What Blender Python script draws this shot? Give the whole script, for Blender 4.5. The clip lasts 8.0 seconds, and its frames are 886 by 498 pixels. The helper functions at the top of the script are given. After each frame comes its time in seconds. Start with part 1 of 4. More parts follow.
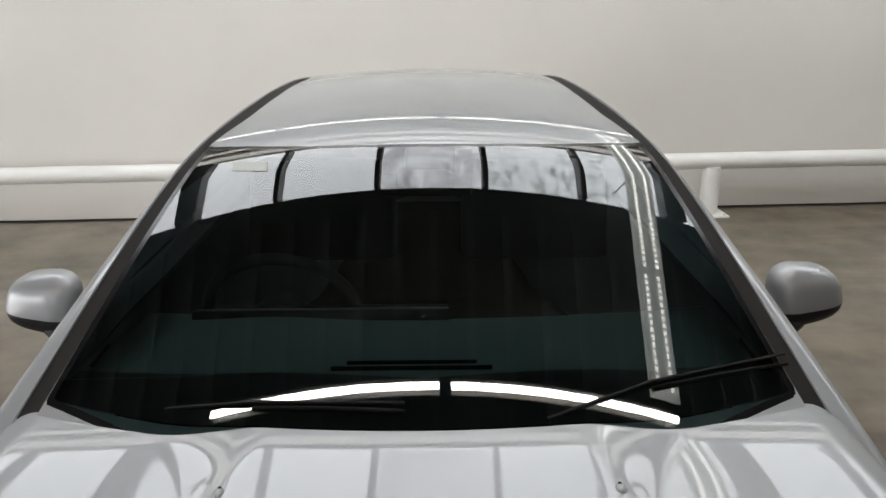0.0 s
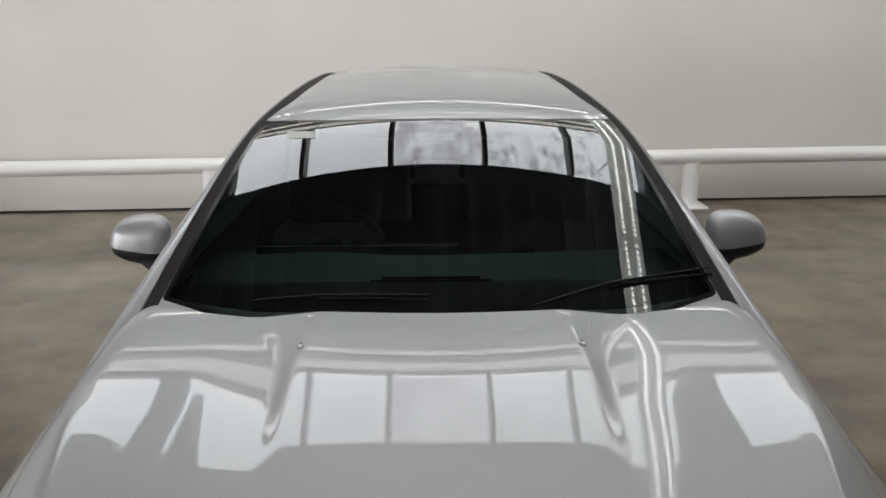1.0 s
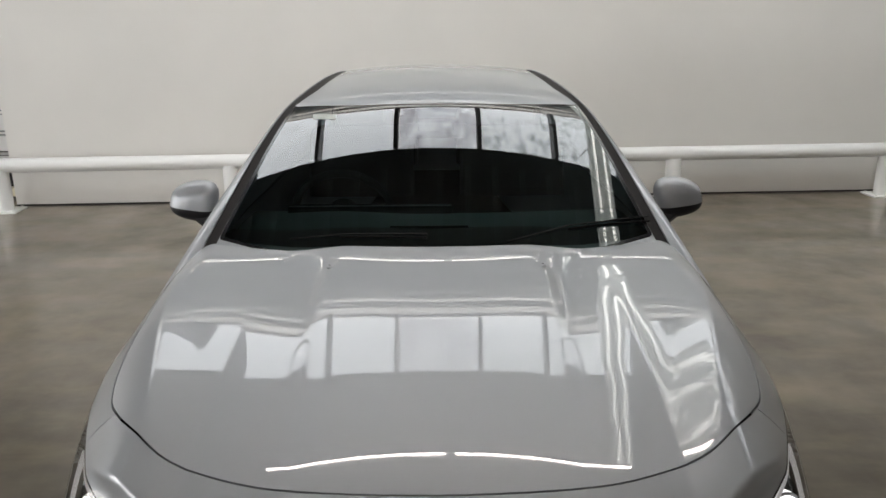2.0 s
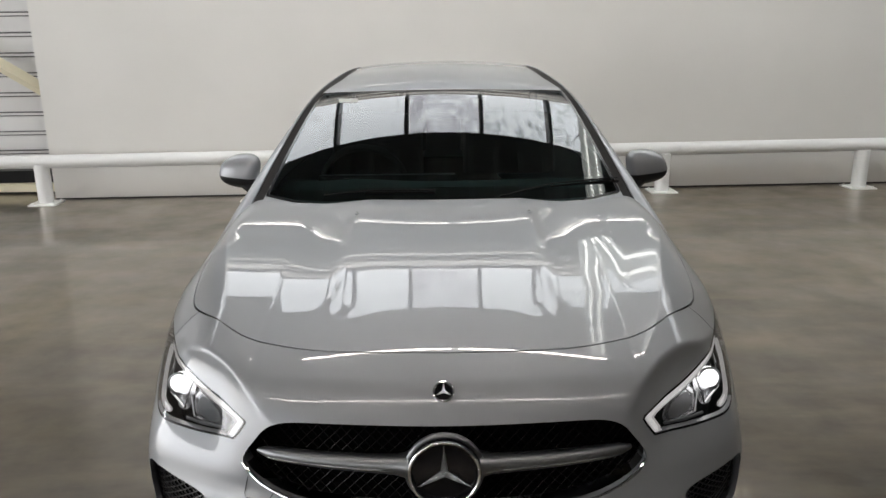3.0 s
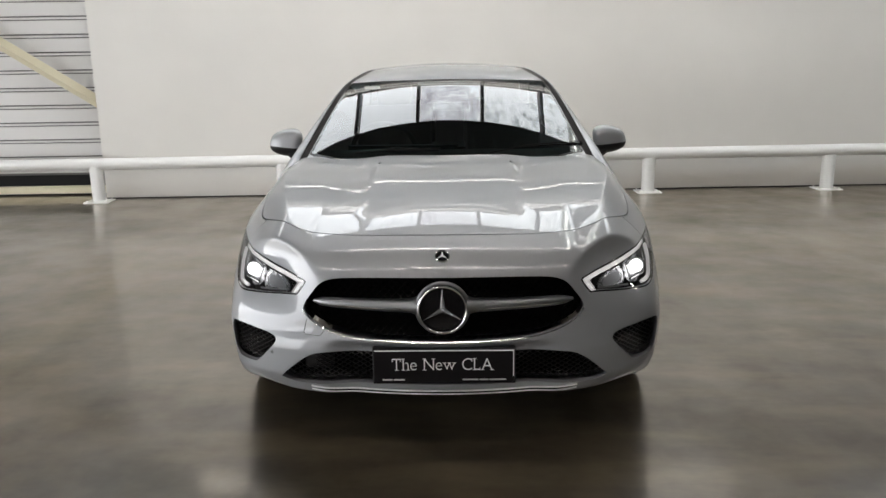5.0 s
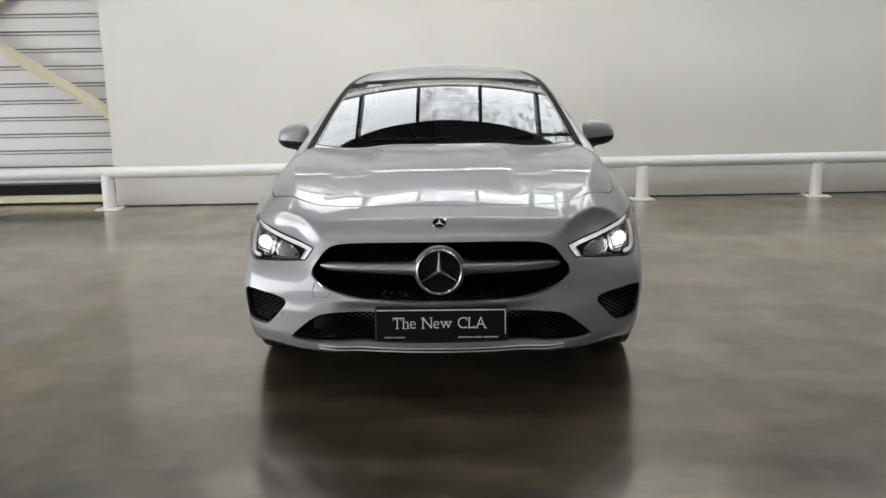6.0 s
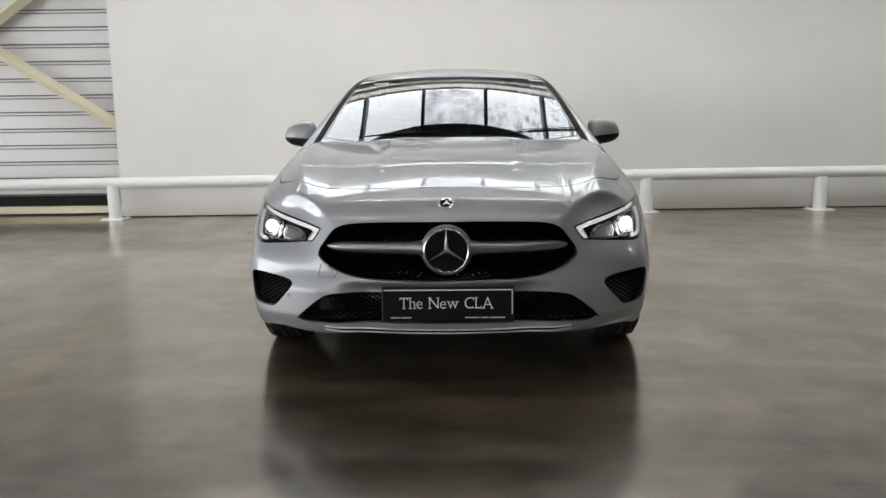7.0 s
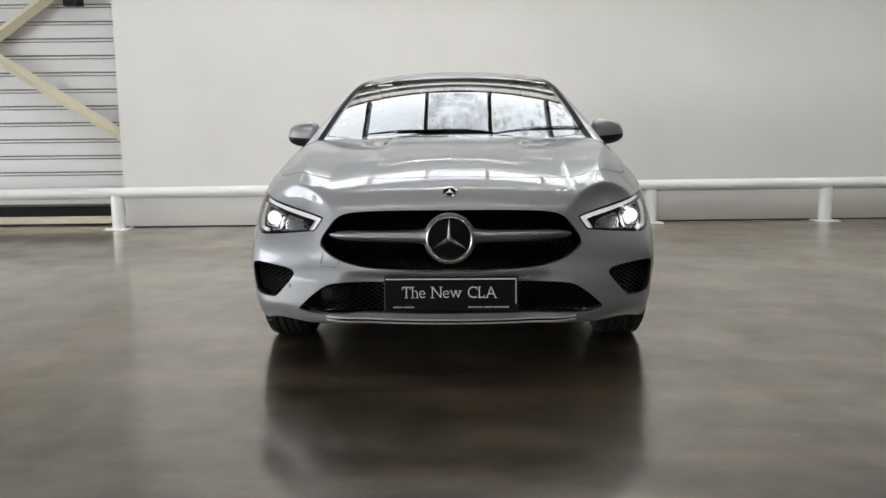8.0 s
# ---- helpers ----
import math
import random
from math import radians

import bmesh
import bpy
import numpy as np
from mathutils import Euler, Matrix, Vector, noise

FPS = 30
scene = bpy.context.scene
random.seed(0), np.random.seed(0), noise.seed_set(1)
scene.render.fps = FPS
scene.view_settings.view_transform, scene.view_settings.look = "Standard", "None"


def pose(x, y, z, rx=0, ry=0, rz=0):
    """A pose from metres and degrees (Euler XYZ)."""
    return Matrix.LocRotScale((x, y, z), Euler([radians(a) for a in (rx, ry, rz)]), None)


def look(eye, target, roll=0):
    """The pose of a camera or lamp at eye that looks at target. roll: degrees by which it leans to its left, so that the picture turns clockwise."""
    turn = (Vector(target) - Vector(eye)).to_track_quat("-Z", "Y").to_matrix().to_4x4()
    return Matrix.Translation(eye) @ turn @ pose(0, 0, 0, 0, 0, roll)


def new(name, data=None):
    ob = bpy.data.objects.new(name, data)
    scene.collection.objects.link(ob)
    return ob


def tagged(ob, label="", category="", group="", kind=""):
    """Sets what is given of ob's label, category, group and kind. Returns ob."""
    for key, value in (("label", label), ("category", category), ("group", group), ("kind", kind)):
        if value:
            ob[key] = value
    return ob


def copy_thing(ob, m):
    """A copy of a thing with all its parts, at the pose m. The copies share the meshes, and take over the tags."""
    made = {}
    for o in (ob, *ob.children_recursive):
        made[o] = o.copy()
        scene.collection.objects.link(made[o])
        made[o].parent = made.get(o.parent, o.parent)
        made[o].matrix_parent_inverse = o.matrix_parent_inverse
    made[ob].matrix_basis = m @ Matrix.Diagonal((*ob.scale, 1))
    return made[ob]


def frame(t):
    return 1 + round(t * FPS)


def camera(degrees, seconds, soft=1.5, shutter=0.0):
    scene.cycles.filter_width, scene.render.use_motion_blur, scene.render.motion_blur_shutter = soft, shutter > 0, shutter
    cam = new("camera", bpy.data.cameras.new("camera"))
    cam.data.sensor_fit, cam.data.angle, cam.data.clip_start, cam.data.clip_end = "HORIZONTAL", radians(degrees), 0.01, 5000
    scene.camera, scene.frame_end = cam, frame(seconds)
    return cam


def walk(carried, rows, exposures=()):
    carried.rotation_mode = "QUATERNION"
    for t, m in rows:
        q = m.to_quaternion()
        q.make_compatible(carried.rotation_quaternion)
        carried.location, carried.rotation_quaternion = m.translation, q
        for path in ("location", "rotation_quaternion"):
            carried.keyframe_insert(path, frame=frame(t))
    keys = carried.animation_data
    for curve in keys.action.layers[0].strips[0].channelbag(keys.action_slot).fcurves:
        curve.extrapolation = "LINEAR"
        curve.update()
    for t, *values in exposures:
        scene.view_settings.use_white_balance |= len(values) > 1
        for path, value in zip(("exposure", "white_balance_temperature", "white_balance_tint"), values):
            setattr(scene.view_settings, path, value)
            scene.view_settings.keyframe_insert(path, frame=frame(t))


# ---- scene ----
cam = camera(59.0, 8.0)
PATH = [
    (0, (0.032, 0.068, 1.698), (0.044, 1.967, 1.071), -0.46),
    (0.5, (-0.006, -0.192, 1.685), (0.018, 1.712, 1.076), -0.30),
    (1, (-0.012, -0.482, 1.687), (0.007, 1.425, 1.084), -0.28),
    (1.5, (0.006, -0.768, 1.678), (0.018, 1.143, 1.089), -0.34),
    (2.8, (0.010, -1.546, 1.635), (0.010, 0.375, 1.079), -0.62),
    (3, (0.010, -1.661, 1.615), (0.002, 0.263, 1.067), -0.68),
    (3.5, (0.027, -1.950, 1.570), (0.007, -0.021, 1.042), -0.71),
    (4, (0.045, -2.196, 1.528), (0.014, -0.263, 1.018), -0.70),
    (4.5, (0.048, -2.417, 1.481), (0.012, -0.478, 0.993), -0.72),
    (6, (0.079, -2.915, 1.261), (0.036, -0.956, 0.863), -0.90),
    (6.5, (0.075, -2.947, 1.156), (0.031, -0.980, 0.794), -0.80),
    (7, (0.060, -2.950, 1.077), (0.011, -0.978, 0.750), -0.67),
    (7.5, (0.047, -2.945, 1.001), (-0.006, -0.968, 0.705), -0.59),
    (8, (0.061, -2.942, 0.947), (0.003, -0.961, 0.675), -0.59),
]
walk(cam, [(t, look(eye, target, roll)) for t, eye, target, roll in PATH], exposures=[(0, -0.02, 6800, 12), (0.5, -0.10, 6800, 12), (1.5, -0.17, 6800, 12), (3, -0.14, 6750, 12), (4.5, 0.0, 6750, 12), (8, 0.05, 6600, 11)])
scene.render.film_transparent = False

# ---------------------------------------------------------------- light
world = bpy.data.worlds.new("world")
scene.world = world
world.use_nodes = True
world.node_tree.nodes["Background"].inputs[0].default_value = (0.75, 0.8, 0.85, 1)
world.node_tree.nodes["Background"].inputs[1].default_value = 0.02
scene.view_settings.exposure = 0.0

CEIL = 4.0            # underside of the roof deck
SKY_Y0, SKY_Y1 = 3.44, 4.64   # rooflight opening
# bays past x = 4.7 are unseen, added for light on the right
SKY_X = [-4.85, -3.96, -3.08, -2.2, -1.34, -0.455, 0.47, 1.335, 2.2, 3.0, 3.85, 4.7, 5.56, 6.42, 7.28, 8.14]


# ---------------------------------------------------------------- materials
def mat(name, colour=(0.5, 0.5, 0.5), rough=0.5, metal=0.0, coat=0.0, spec=0.5, emit=0.0, emit_colour=None):
    m = bpy.data.materials.new(name)
    m.use_nodes = True
    b = m.node_tree.nodes["Principled BSDF"]
    b.inputs["Base Color"].default_value = (*colour, 1)
    b.inputs["Roughness"].default_value = rough
    b.inputs["Metallic"].default_value = metal
    b.inputs["Coat Weight"].default_value = coat
    b.inputs["Coat Roughness"].default_value = 0.03
    b.inputs["Specular IOR Level"].default_value = spec
    if emit:
        b.inputs["Emission Color"].default_value = (*(emit_colour or colour), 1)
        b.inputs["Emission Strength"].default_value = emit
    return m


def node(m, kind, **values):
    n = m.node_tree.nodes.new(kind)
    for key, value in values.items():
        n.inputs[key].default_value = value
    return n


def wire(m, a, out, b, into):
    m.node_tree.links.new(a.outputs[out], b.inputs[into])


def bsdf(m):
    return m.node_tree.nodes["Principled BSDF"]


def coords(m, scale=(1, 1, 1)):
    c = node(m, "ShaderNodeTexCoord")
    p = node(m, "ShaderNodeMapping", Scale=scale)
    wire(m, c, "Object", p, "Vector")
    return p


def vary(m, a, b, scale, detail=4.0, stretch=(1, 1, 1), low=0.35, high=0.65, slot="Base Color"):
    """Noise between two colours (or two values) into a slot of the surface."""
    p = coords(m, stretch)
    n = node(m, "ShaderNodeTexNoise", Scale=scale, Detail=detail, Roughness=0.6)
    wire(m, p, "Vector", n, "Vector")
    r = node(m, "ShaderNodeValToRGB")
    r.color_ramp.elements[0].position, r.color_ramp.elements[1].position = low, high
    r.color_ramp.elements[0].color = (*a, 1) if isinstance(a, tuple) else (a, a, a, 1)
    r.color_ramp.elements[1].color = (*b, 1) if isinstance(b, tuple) else (b, b, b, 1)
    wire(m, n, "Fac", r, "Fac")
    wire(m, r, "Color", bsdf(m), slot)
    return r


PAINT = mat("silver_paint", (0.305, 0.320, 0.336), 0.5, 0.42, 0.9, spec=0.25)
bsdf(PAINT).inputs["Coat IOR"].default_value = 1.44
bsdf(PAINT).inputs["Coat Roughness"].default_value = 0.015
CHROME = mat("chrome", (0.82, 0.83, 0.84), 0.08, 1.0)
BRIGHT = mat("brushed_bright_trim", (0.85, 0.86, 0.87), 0.4, 0.8)
EMBLEM = mat("polished_emblem", (0.80, 0.81, 0.82), 0.24, 1.0)
SATIN = mat("satin_silver", (0.24, 0.25, 0.26), 0.42, 1.0)
BLACK = mat("black_gloss", (0.006, 0.006, 0.007), 0.15, spec=0.3)
PLASTIC = mat("black_plastic", (0.009, 0.009, 0.010), 0.5, spec=0.3)
REDGLASS = mat("red_lens", (0.12, 0.006, 0.006), 0.12, coat=1.0)
GASKET = mat("grey_trim", (0.012, 0.012, 0.013), 0.6, spec=0.2)
PILLAR = mat("pillar_film", (0.018, 0.0165, 0.0165), 0.7, spec=0.12)
GUIDE = mat("lamp_diffuser", (0.8, 0.82, 0.8), 0.4, emit=1.3, emit_colour=(0.9, 1.0, 0.97))
RUBBER = mat("tyre_rubber", (0.02, 0.02, 0.02), 0.75)
MESHBLACK = mat("mesh_black", (0.006, 0.006, 0.0065), 0.3, spec=0.35)
DEEPBLACK = mat("deep_black", (0.003, 0.003, 0.003), 0.5, spec=0.08)
GLOSSMESH = mat("gloss_mesh", (0.002, 0.002, 0.002), 0.22, spec=0.2)
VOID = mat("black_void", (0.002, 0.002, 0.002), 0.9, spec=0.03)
CABIN = mat("cabin_trim", (0.006, 0.0075, 0.0075), 0.7, spec=0.2)
DASH = mat("dash_top", (0.088, 0.108, 0.108), 0.75, spec=0.2)
WALL = mat("wall_board", (0.74, 0.71, 0.665), 0.7)
FLOOR = mat("polished_concrete", (0.2, 0.18, 0.16), 0.5, coat=1.0, spec=0.15)
RAIL = mat("white_rail", (0.8, 0.8, 0.78), 0.35)
CLAD = mat("sheet_cladding", (0.64, 0.63, 0.615), 0.45, 0.1)
CREAM = mat("cream_steel", (0.72, 0.66, 0.48), 0.5)
GREYWALL = mat("grey_wall", (0.25, 0.25, 0.245), 0.7)
JOINT = mat("cladding_joint", (0.14, 0.14, 0.138), 0.6)
DARKSTRIP = mat("dark_gap", (0.01, 0.01, 0.01), 0.8)
DECK = mat("roof_deck", (0.07, 0.081, 0.08), 0.6)
PURLIN = mat("grey_purlin", (0.36, 0.35, 0.33), 0.6)
RIB = mat("deck_rib", (0.12, 0.137, 0.134), 0.5)
BAR = mat("glazing_bar", (0.1, 0.1, 0.1), 0.5)
TUBE = mat("lamp_tube", (1, 1, 1), 0.3, emit=54.0, emit_colour=(1.03, 0.965, 0.92))
# dimmer tube for the unseen front rows, added as fill light
FRONTTUBE = mat("front_fill_tube", (1, 1, 1), 0.3, emit=46.0, emit_colour=(1.03, 0.965, 0.92))
DAYGLOW = mat("bright_daylight", (1, 1, 1), 1.0, emit=7.0, emit_colour=(0.94, 0.98, 1.03))
STREET = mat("bright_street", (1, 1, 1), 1.0, emit=2.6, emit_colour=(0.95, 0.985, 1.02))
WALLTUBE = mat("dim_tube", (1, 1, 1), 0.3, emit=17.5, emit_colour=(1.0, 0.985, 0.95))
DIODE = mat("diode_light", (1, 1, 1), 0.3, emit=8.5, emit_colour=(0.97, 1.0, 0.98))
SKYGLOW = mat("bright_sky", (1, 1, 1), 1.0, emit=5.4, emit_colour=(0.955, 0.99, 1.03))
LAMP = mat("headlamp_light", (1, 1, 1), 0.3, emit=2.2, emit_colour=(1.0, 1.0, 1.0))
STRIP = mat("light_guide", (0.8, 0.8, 0.8), 0.3, emit=0.33, emit_colour=(1.0, 1.0, 1.0))
BEZEL = mat("lamp_bezel", (0.55, 0.56, 0.58), 0.22, 0.95)
INK = mat("white_ink", (0.82, 0.82, 0.82), 0.5)
STICKER = mat("sticker_paper", (0.42, 0.47, 0.45), 0.6)
GREYINK = mat("grey_ink", (0.45, 0.45, 0.45), 0.5)
PLATE = mat("plate_face", (0.008, 0.0072, 0.008), 0.4, spec=0.12)



def wet_pane(name, tint, low, high, scale):
    """A clear pane with streaks of dirt; low and high: where the dirt begins and is full."""
    m = bpy.data.materials.new(name)
    m.use_nodes = True
    nodes = m.node_tree.nodes
    nodes.remove(nodes["Principled BSDF"])
    clear = node(m, "ShaderNodeBsdfTransparent", Color=(0.97, 0.99, 1, 1))
    dirty = node(m, "ShaderNodeBsdfTransparent", Color=(*tint, 1))
    mix = node(m, "ShaderNodeMixShader")
    p = coords(m, (1.0, 0.45, 1.0))
    fine = node(m, "ShaderNodeTexNoise", Scale=scale, Detail=6.0, Roughness=0.7)
    broad = node(m, "ShaderNodeTexNoise", Scale=1.6, Detail=2.0)
    wire(m, p, "Vector", fine, "Vector")
    wire(m, p, "Vector", broad, "Vector")
    product = node(m, "ShaderNodeMath")
    product.operation = "MULTIPLY"
    ramp = node(m, "ShaderNodeMapRange")
    for key, value in (("From Min", low), ("From Max", high), ("To Min", 0.0), ("To Max", 1.0)):
        ramp.inputs[key].default_value = value
    wire(m, fine, "Fac", product, 0)
    wire(m, broad, "Fac", product, 1)
    wire(m, product, "Value", ramp, "Value")
    wire(m, ramp, "Result", mix, 0)
    wire(m, clear, "BSDF", mix, 1)
    wire(m, dirty, "BSDF", mix, 2)
    wire(m, mix, "Shader", nodes["Material Output"], "Surface")
    return m


CLEANPANE = wet_pane("rinsed_pane", (0.80, 0.82, 0.83), 0.34, 0.46, 9.0)
STAINPANE = wet_pane("stained_pane", (0.64, 0.63, 0.66), 0.20, 0.42, 8.0)
WETPANE = wet_pane("wet_pane", (0.62, 0.66, 0.65), 0.28, 0.42, 11.0)
FROSTPANE = wet_pane("frosted_sheet", (0.66, 0.65, 0.63), 0.0, 0.05, 6.0)

# floor: trowelled concrete, brownish, with pale scuffs, uneven polish and broad painted-in light
vary(FLOOR, (0.002, 0.0018, 0.0013), (0.088, 0.076, 0.053), 2.6, 5.0, low=0.35, high=0.72)
_r = [n for n in FLOOR.node_tree.nodes if n.type == "VALTORGB"][0]
_r.color_ramp.interpolation = "B_SPLINE"
_p = coords(FLOOR, (0.8, 2.6, 1))
_a = node(FLOOR, "ShaderNodeTexNoise", Scale=1.5, Detail=5.0, Roughness=0.55)
wire(FLOOR, _p, "Vector", _a, "Vector")
_e = node(FLOOR, "ShaderNodeMapRange")
_e.interpolation_type = "SMOOTHERSTEP"
for key, value in (("From Min", 0.30), ("From Max", 0.85), ("To Min", 0.0), ("To Max", 0.75)):
    _e.inputs[key].default_value = value
wire(FLOOR, _a, "Fac", _e, "Value")
# patches over 1 m in radius paint in light, left and near the wall
for sx, sy, rx, ry in ((2.15, 3.62, 0.55, 0.42), (-2.0, 2.95, 0.5, 0.4), (0.95, -0.45, 0.05, 0.03), (1.12, -0.5, 0.04, 0.025), (1.6, 2.2, 0.9, 0.35), (-1.9, 0.9, 0.8, 0.3), (2.2, -0.3, 0.7, 0.3), (-2.4, -0.2, 0.9, 0.35), (2.7, 1.1, 0.5, 0.4), (-3.2, 2.7, 0.6, 0.4), (-2.4, 0.3, 2.3, 2.6), (-1.3, -1.6, 1.5, 1.1), (-2.9, 2.6, 2.6, 2.2), (3.2, 3.2, 2.4, 2.0), (-2.6, -2.2, 2.4, 2.0)):
    _c = node(FLOOR, "ShaderNodeTexCoord")
    _m = node(FLOOR, "ShaderNodeMapping", Location=(-sx / rx, -sy / ry, 0), Scale=(1 / rx, 1 / ry, 1))
    _g = node(FLOOR, "ShaderNodeTexGradient")
    _g.gradient_type = "SPHERICAL"
    wire(FLOOR, _c, "Object", _m, "Vector")
    wire(FLOOR, _m, "Vector", _g, "Vector")
    _n2 = node(FLOOR, "ShaderNodeTexNoise", Scale=4.5, Detail=5.0, Roughness=0.55)
    wire(FLOOR, _c, "Object", _n2, "Vector")
    _h = node(FLOOR, "ShaderNodeMath")
    _h.operation = "MULTIPLY"
    wire(FLOOR, _g, "Fac", _h, 0)
    wire(FLOOR, _n2, "Fac", _h, 1)
    _k = node(FLOOR, "ShaderNodeMapRange")
    _k.interpolation_type = "SMOOTHERSTEP"
    for key, value in (("From Min", 0.0), ("From Max", 0.7), ("To Min", 0.0), ("To Max", 0.8)):
        _k.inputs[key].default_value = value
    wire(FLOOR, _h, "Value", _k, "Value")
    _q = node(FLOOR, "ShaderNodeMath")
    _q.operation = "SMOOTH_MAX"
    _q.inputs[2].default_value = 0.15
    wire(FLOOR, _e, 0, _q, 0)
    wire(FLOOR, _k, "Result", _q, 1)
    _e = _q
_x = node(FLOOR, "ShaderNodeMix")
_x.data_type = "RGBA"
_x.inputs[7].default_value = (0.17, 0.143, 0.10, 1)
wire(FLOOR, _e, 0, _x, 0)
wire(FLOOR, _r, "Color", _x, 6)
wire(FLOOR, _x, 2, bsdf(FLOOR), "Base Color")
_a = node(FLOOR, "ShaderNodeTexNoise", Scale=2.6, Detail=1.0)
wire(FLOOR, coords(FLOOR, (1, 1, 1)), "Vector", _a, "Vector")
_b = node(FLOOR, "ShaderNodeBump", Strength=0.05, Distance=0.02)
wire(FLOOR, _a, "Fac", _b, "Height")
wire(FLOOR, _b, "Normal", bsdf(FLOOR), "Coat Normal")
wire(FLOOR, _b, "Normal", bsdf(FLOOR), "Normal")
bsdf(FLOOR).inputs["Coat Roughness"].default_value = 0.285
vary(FLOOR, 0.09, 0.15, 1.7, 3.0, low=0.2, high=0.8, slot="Roughness")
vary(FLOOR, 0.5, 1.0, 1.9, 4.5, low=0.28, high=0.68, slot="Coat Weight")
bsdf(FLOOR).inputs["Coat IOR"].default_value = 1.68
bsdf(FLOOR).inputs["IOR"].default_value = 1.68
bsdf(FLOOR).inputs["Specular IOR Level"].default_value = 0.6
bsdf(FLOOR).inputs["Coat Tint"].default_value = (1.0, 0.938, 0.85, 1)
bsdf(FLOOR).inputs["Specular Tint"].default_value = (1.0, 0.95, 0.87, 1)
vary(WALL, (0.665, 0.648, 0.612), (0.70, 0.682, 0.645), 0.8, 3.0)

GLASS = bpy.data.materials.new("tinted_glass")
GLASS.use_nodes = True
_n = GLASS.node_tree.nodes
_n.remove(_n["Principled BSDF"])
_t = node(GLASS, "ShaderNodeBsdfTransparent", Color=(0.42, 0.56, 0.56, 1))
_g = node(GLASS, "ShaderNodeBsdfGlossy", Color=(1, 1, 1, 1), Roughness=0.0)
_f = node(GLASS, "ShaderNodeFresnel", IOR=1.6)
_m = node(GLASS, "ShaderNodeMixShader")
wire(GLASS, _f, "Fac", _m, 0)
wire(GLASS, _t, "BSDF", _m, 1)
wire(GLASS, _g, "BSDF", _m, 2)
wire(GLASS, _m, "Shader", _n["Material Output"], "Surface")


def clear_glass(name, tint):
    m = GLASS.copy()
    m.name = name
    for n in m.node_tree.nodes:
        if n.type == "BSDF_TRANSPARENT":
            n.inputs["Color"].default_value = (*tint, 1)
    return m


LENS = clear_glass("lamp_lens", (0.95, 0.96, 0.97))
SIDEGLASS = clear_glass("side_glass", (0.35, 0.4, 0.4))


# ---------------------------------------------------------------- mesh helpers
def thing(name, label, category, group="", kind="", at=(0, 0, 0)):
    ob = new(name)
    ob.location = at
    ob.empty_display_size = 0.1
    return tagged(ob, label, category, group, kind)


def part(name, bm, material, parent=None, label="", smooth=False):
    """Links a bmesh as one mesh object, under a thing or a part."""
    me = bpy.data.meshes.new(name)
    bm.to_mesh(me)
    bm.free()
    me.materials.append(material)
    if smooth:
        me.polygons.foreach_set("use_smooth", [True] * len(me.polygons))
        me.set_sharp_from_angle(angle=radians(40))
    ob = new(name, me)
    ob.parent = parent
    if label:
        tagged(ob, label)
    return ob


def box(bm, x0, x1, y0, y1, z0, z1, bevel=0.0, m=None):
    made = bmesh.ops.create_cube(bm, size=1.0)["verts"]
    for v in made:
        v.co = Vector(((x0 + x1) / 2 + v.co.x * (x1 - x0), (y0 + y1) / 2 + v.co.y * (y1 - y0), (z0 + z1) / 2 + v.co.z * (z1 - z0)))
    if m is not None:
        bmesh.ops.transform(bm, matrix=m, verts=made)
    if bevel:
        edges = list({e for v in made for e in v.link_edges})
        bmesh.ops.bevel(bm, geom=edges, offset=bevel, segments=2, affect="EDGES", profile=0.5)
    return bm


def tube(bm, points, radius, n=10, closed=False, flat=1.0, up=(0, 0, 1)):
    """A tube swept along points; radius a number or one for each point; flat squeezes it along up."""
    pts = [Vector(p) for p in points]
    rs = radius if hasattr(radius, "__len__") else [radius] * len(pts)
    rings = []
    for i, p in enumerate(pts):
        a = pts[i - 1] if (i or closed) else pts[i]
        b = pts[(i + 1) % len(pts)] if (i < len(pts) - 1 or closed) else pts[i]
        d = (b - a).normalized()
        u = Vector(up) - d * d.dot(Vector(up))
        u = u.normalized() if u.length > 1e-4 else d.orthogonal().normalized()
        w = d.cross(u)
        rings.append([bm.verts.new(p + (u * flat * math.sin(k * math.tau / n) + w * math.cos(k * math.tau / n)) * rs[i]) for k in range(n)])
    for i in range(len(rings) if closed else len(rings) - 1):
        r, s = rings[i], rings[(i + 1) % len(rings)]
        for k in range(n):
            bm.faces.new((r[k], r[(k + 1) % n], s[(k + 1) % n], s[k]))
    if not closed:
        bm.faces.new(rings[0][::-1])
        bm.faces.new(rings[-1])
    return bm


def lathe(bm, profile, axis_point, n=48, m=None):
    """Turns a profile of (radius, along) round the x axis."""
    rings = []
    for r, a in profile:
        ring = []
        for k in range(n):
            t = k * math.tau / n
            p = Vector((a, r * math.cos(t), r * math.sin(t)))
            ring.append(bm.verts.new((m @ p if m else p) + Vector(axis_point)))
        rings.append(ring)
    for r, s in zip(rings, rings[1:]):
        for k in range(n):
            bm.faces.new((r[k], r[(k + 1) % n], s[(k + 1) % n], s[k]))
    return bm


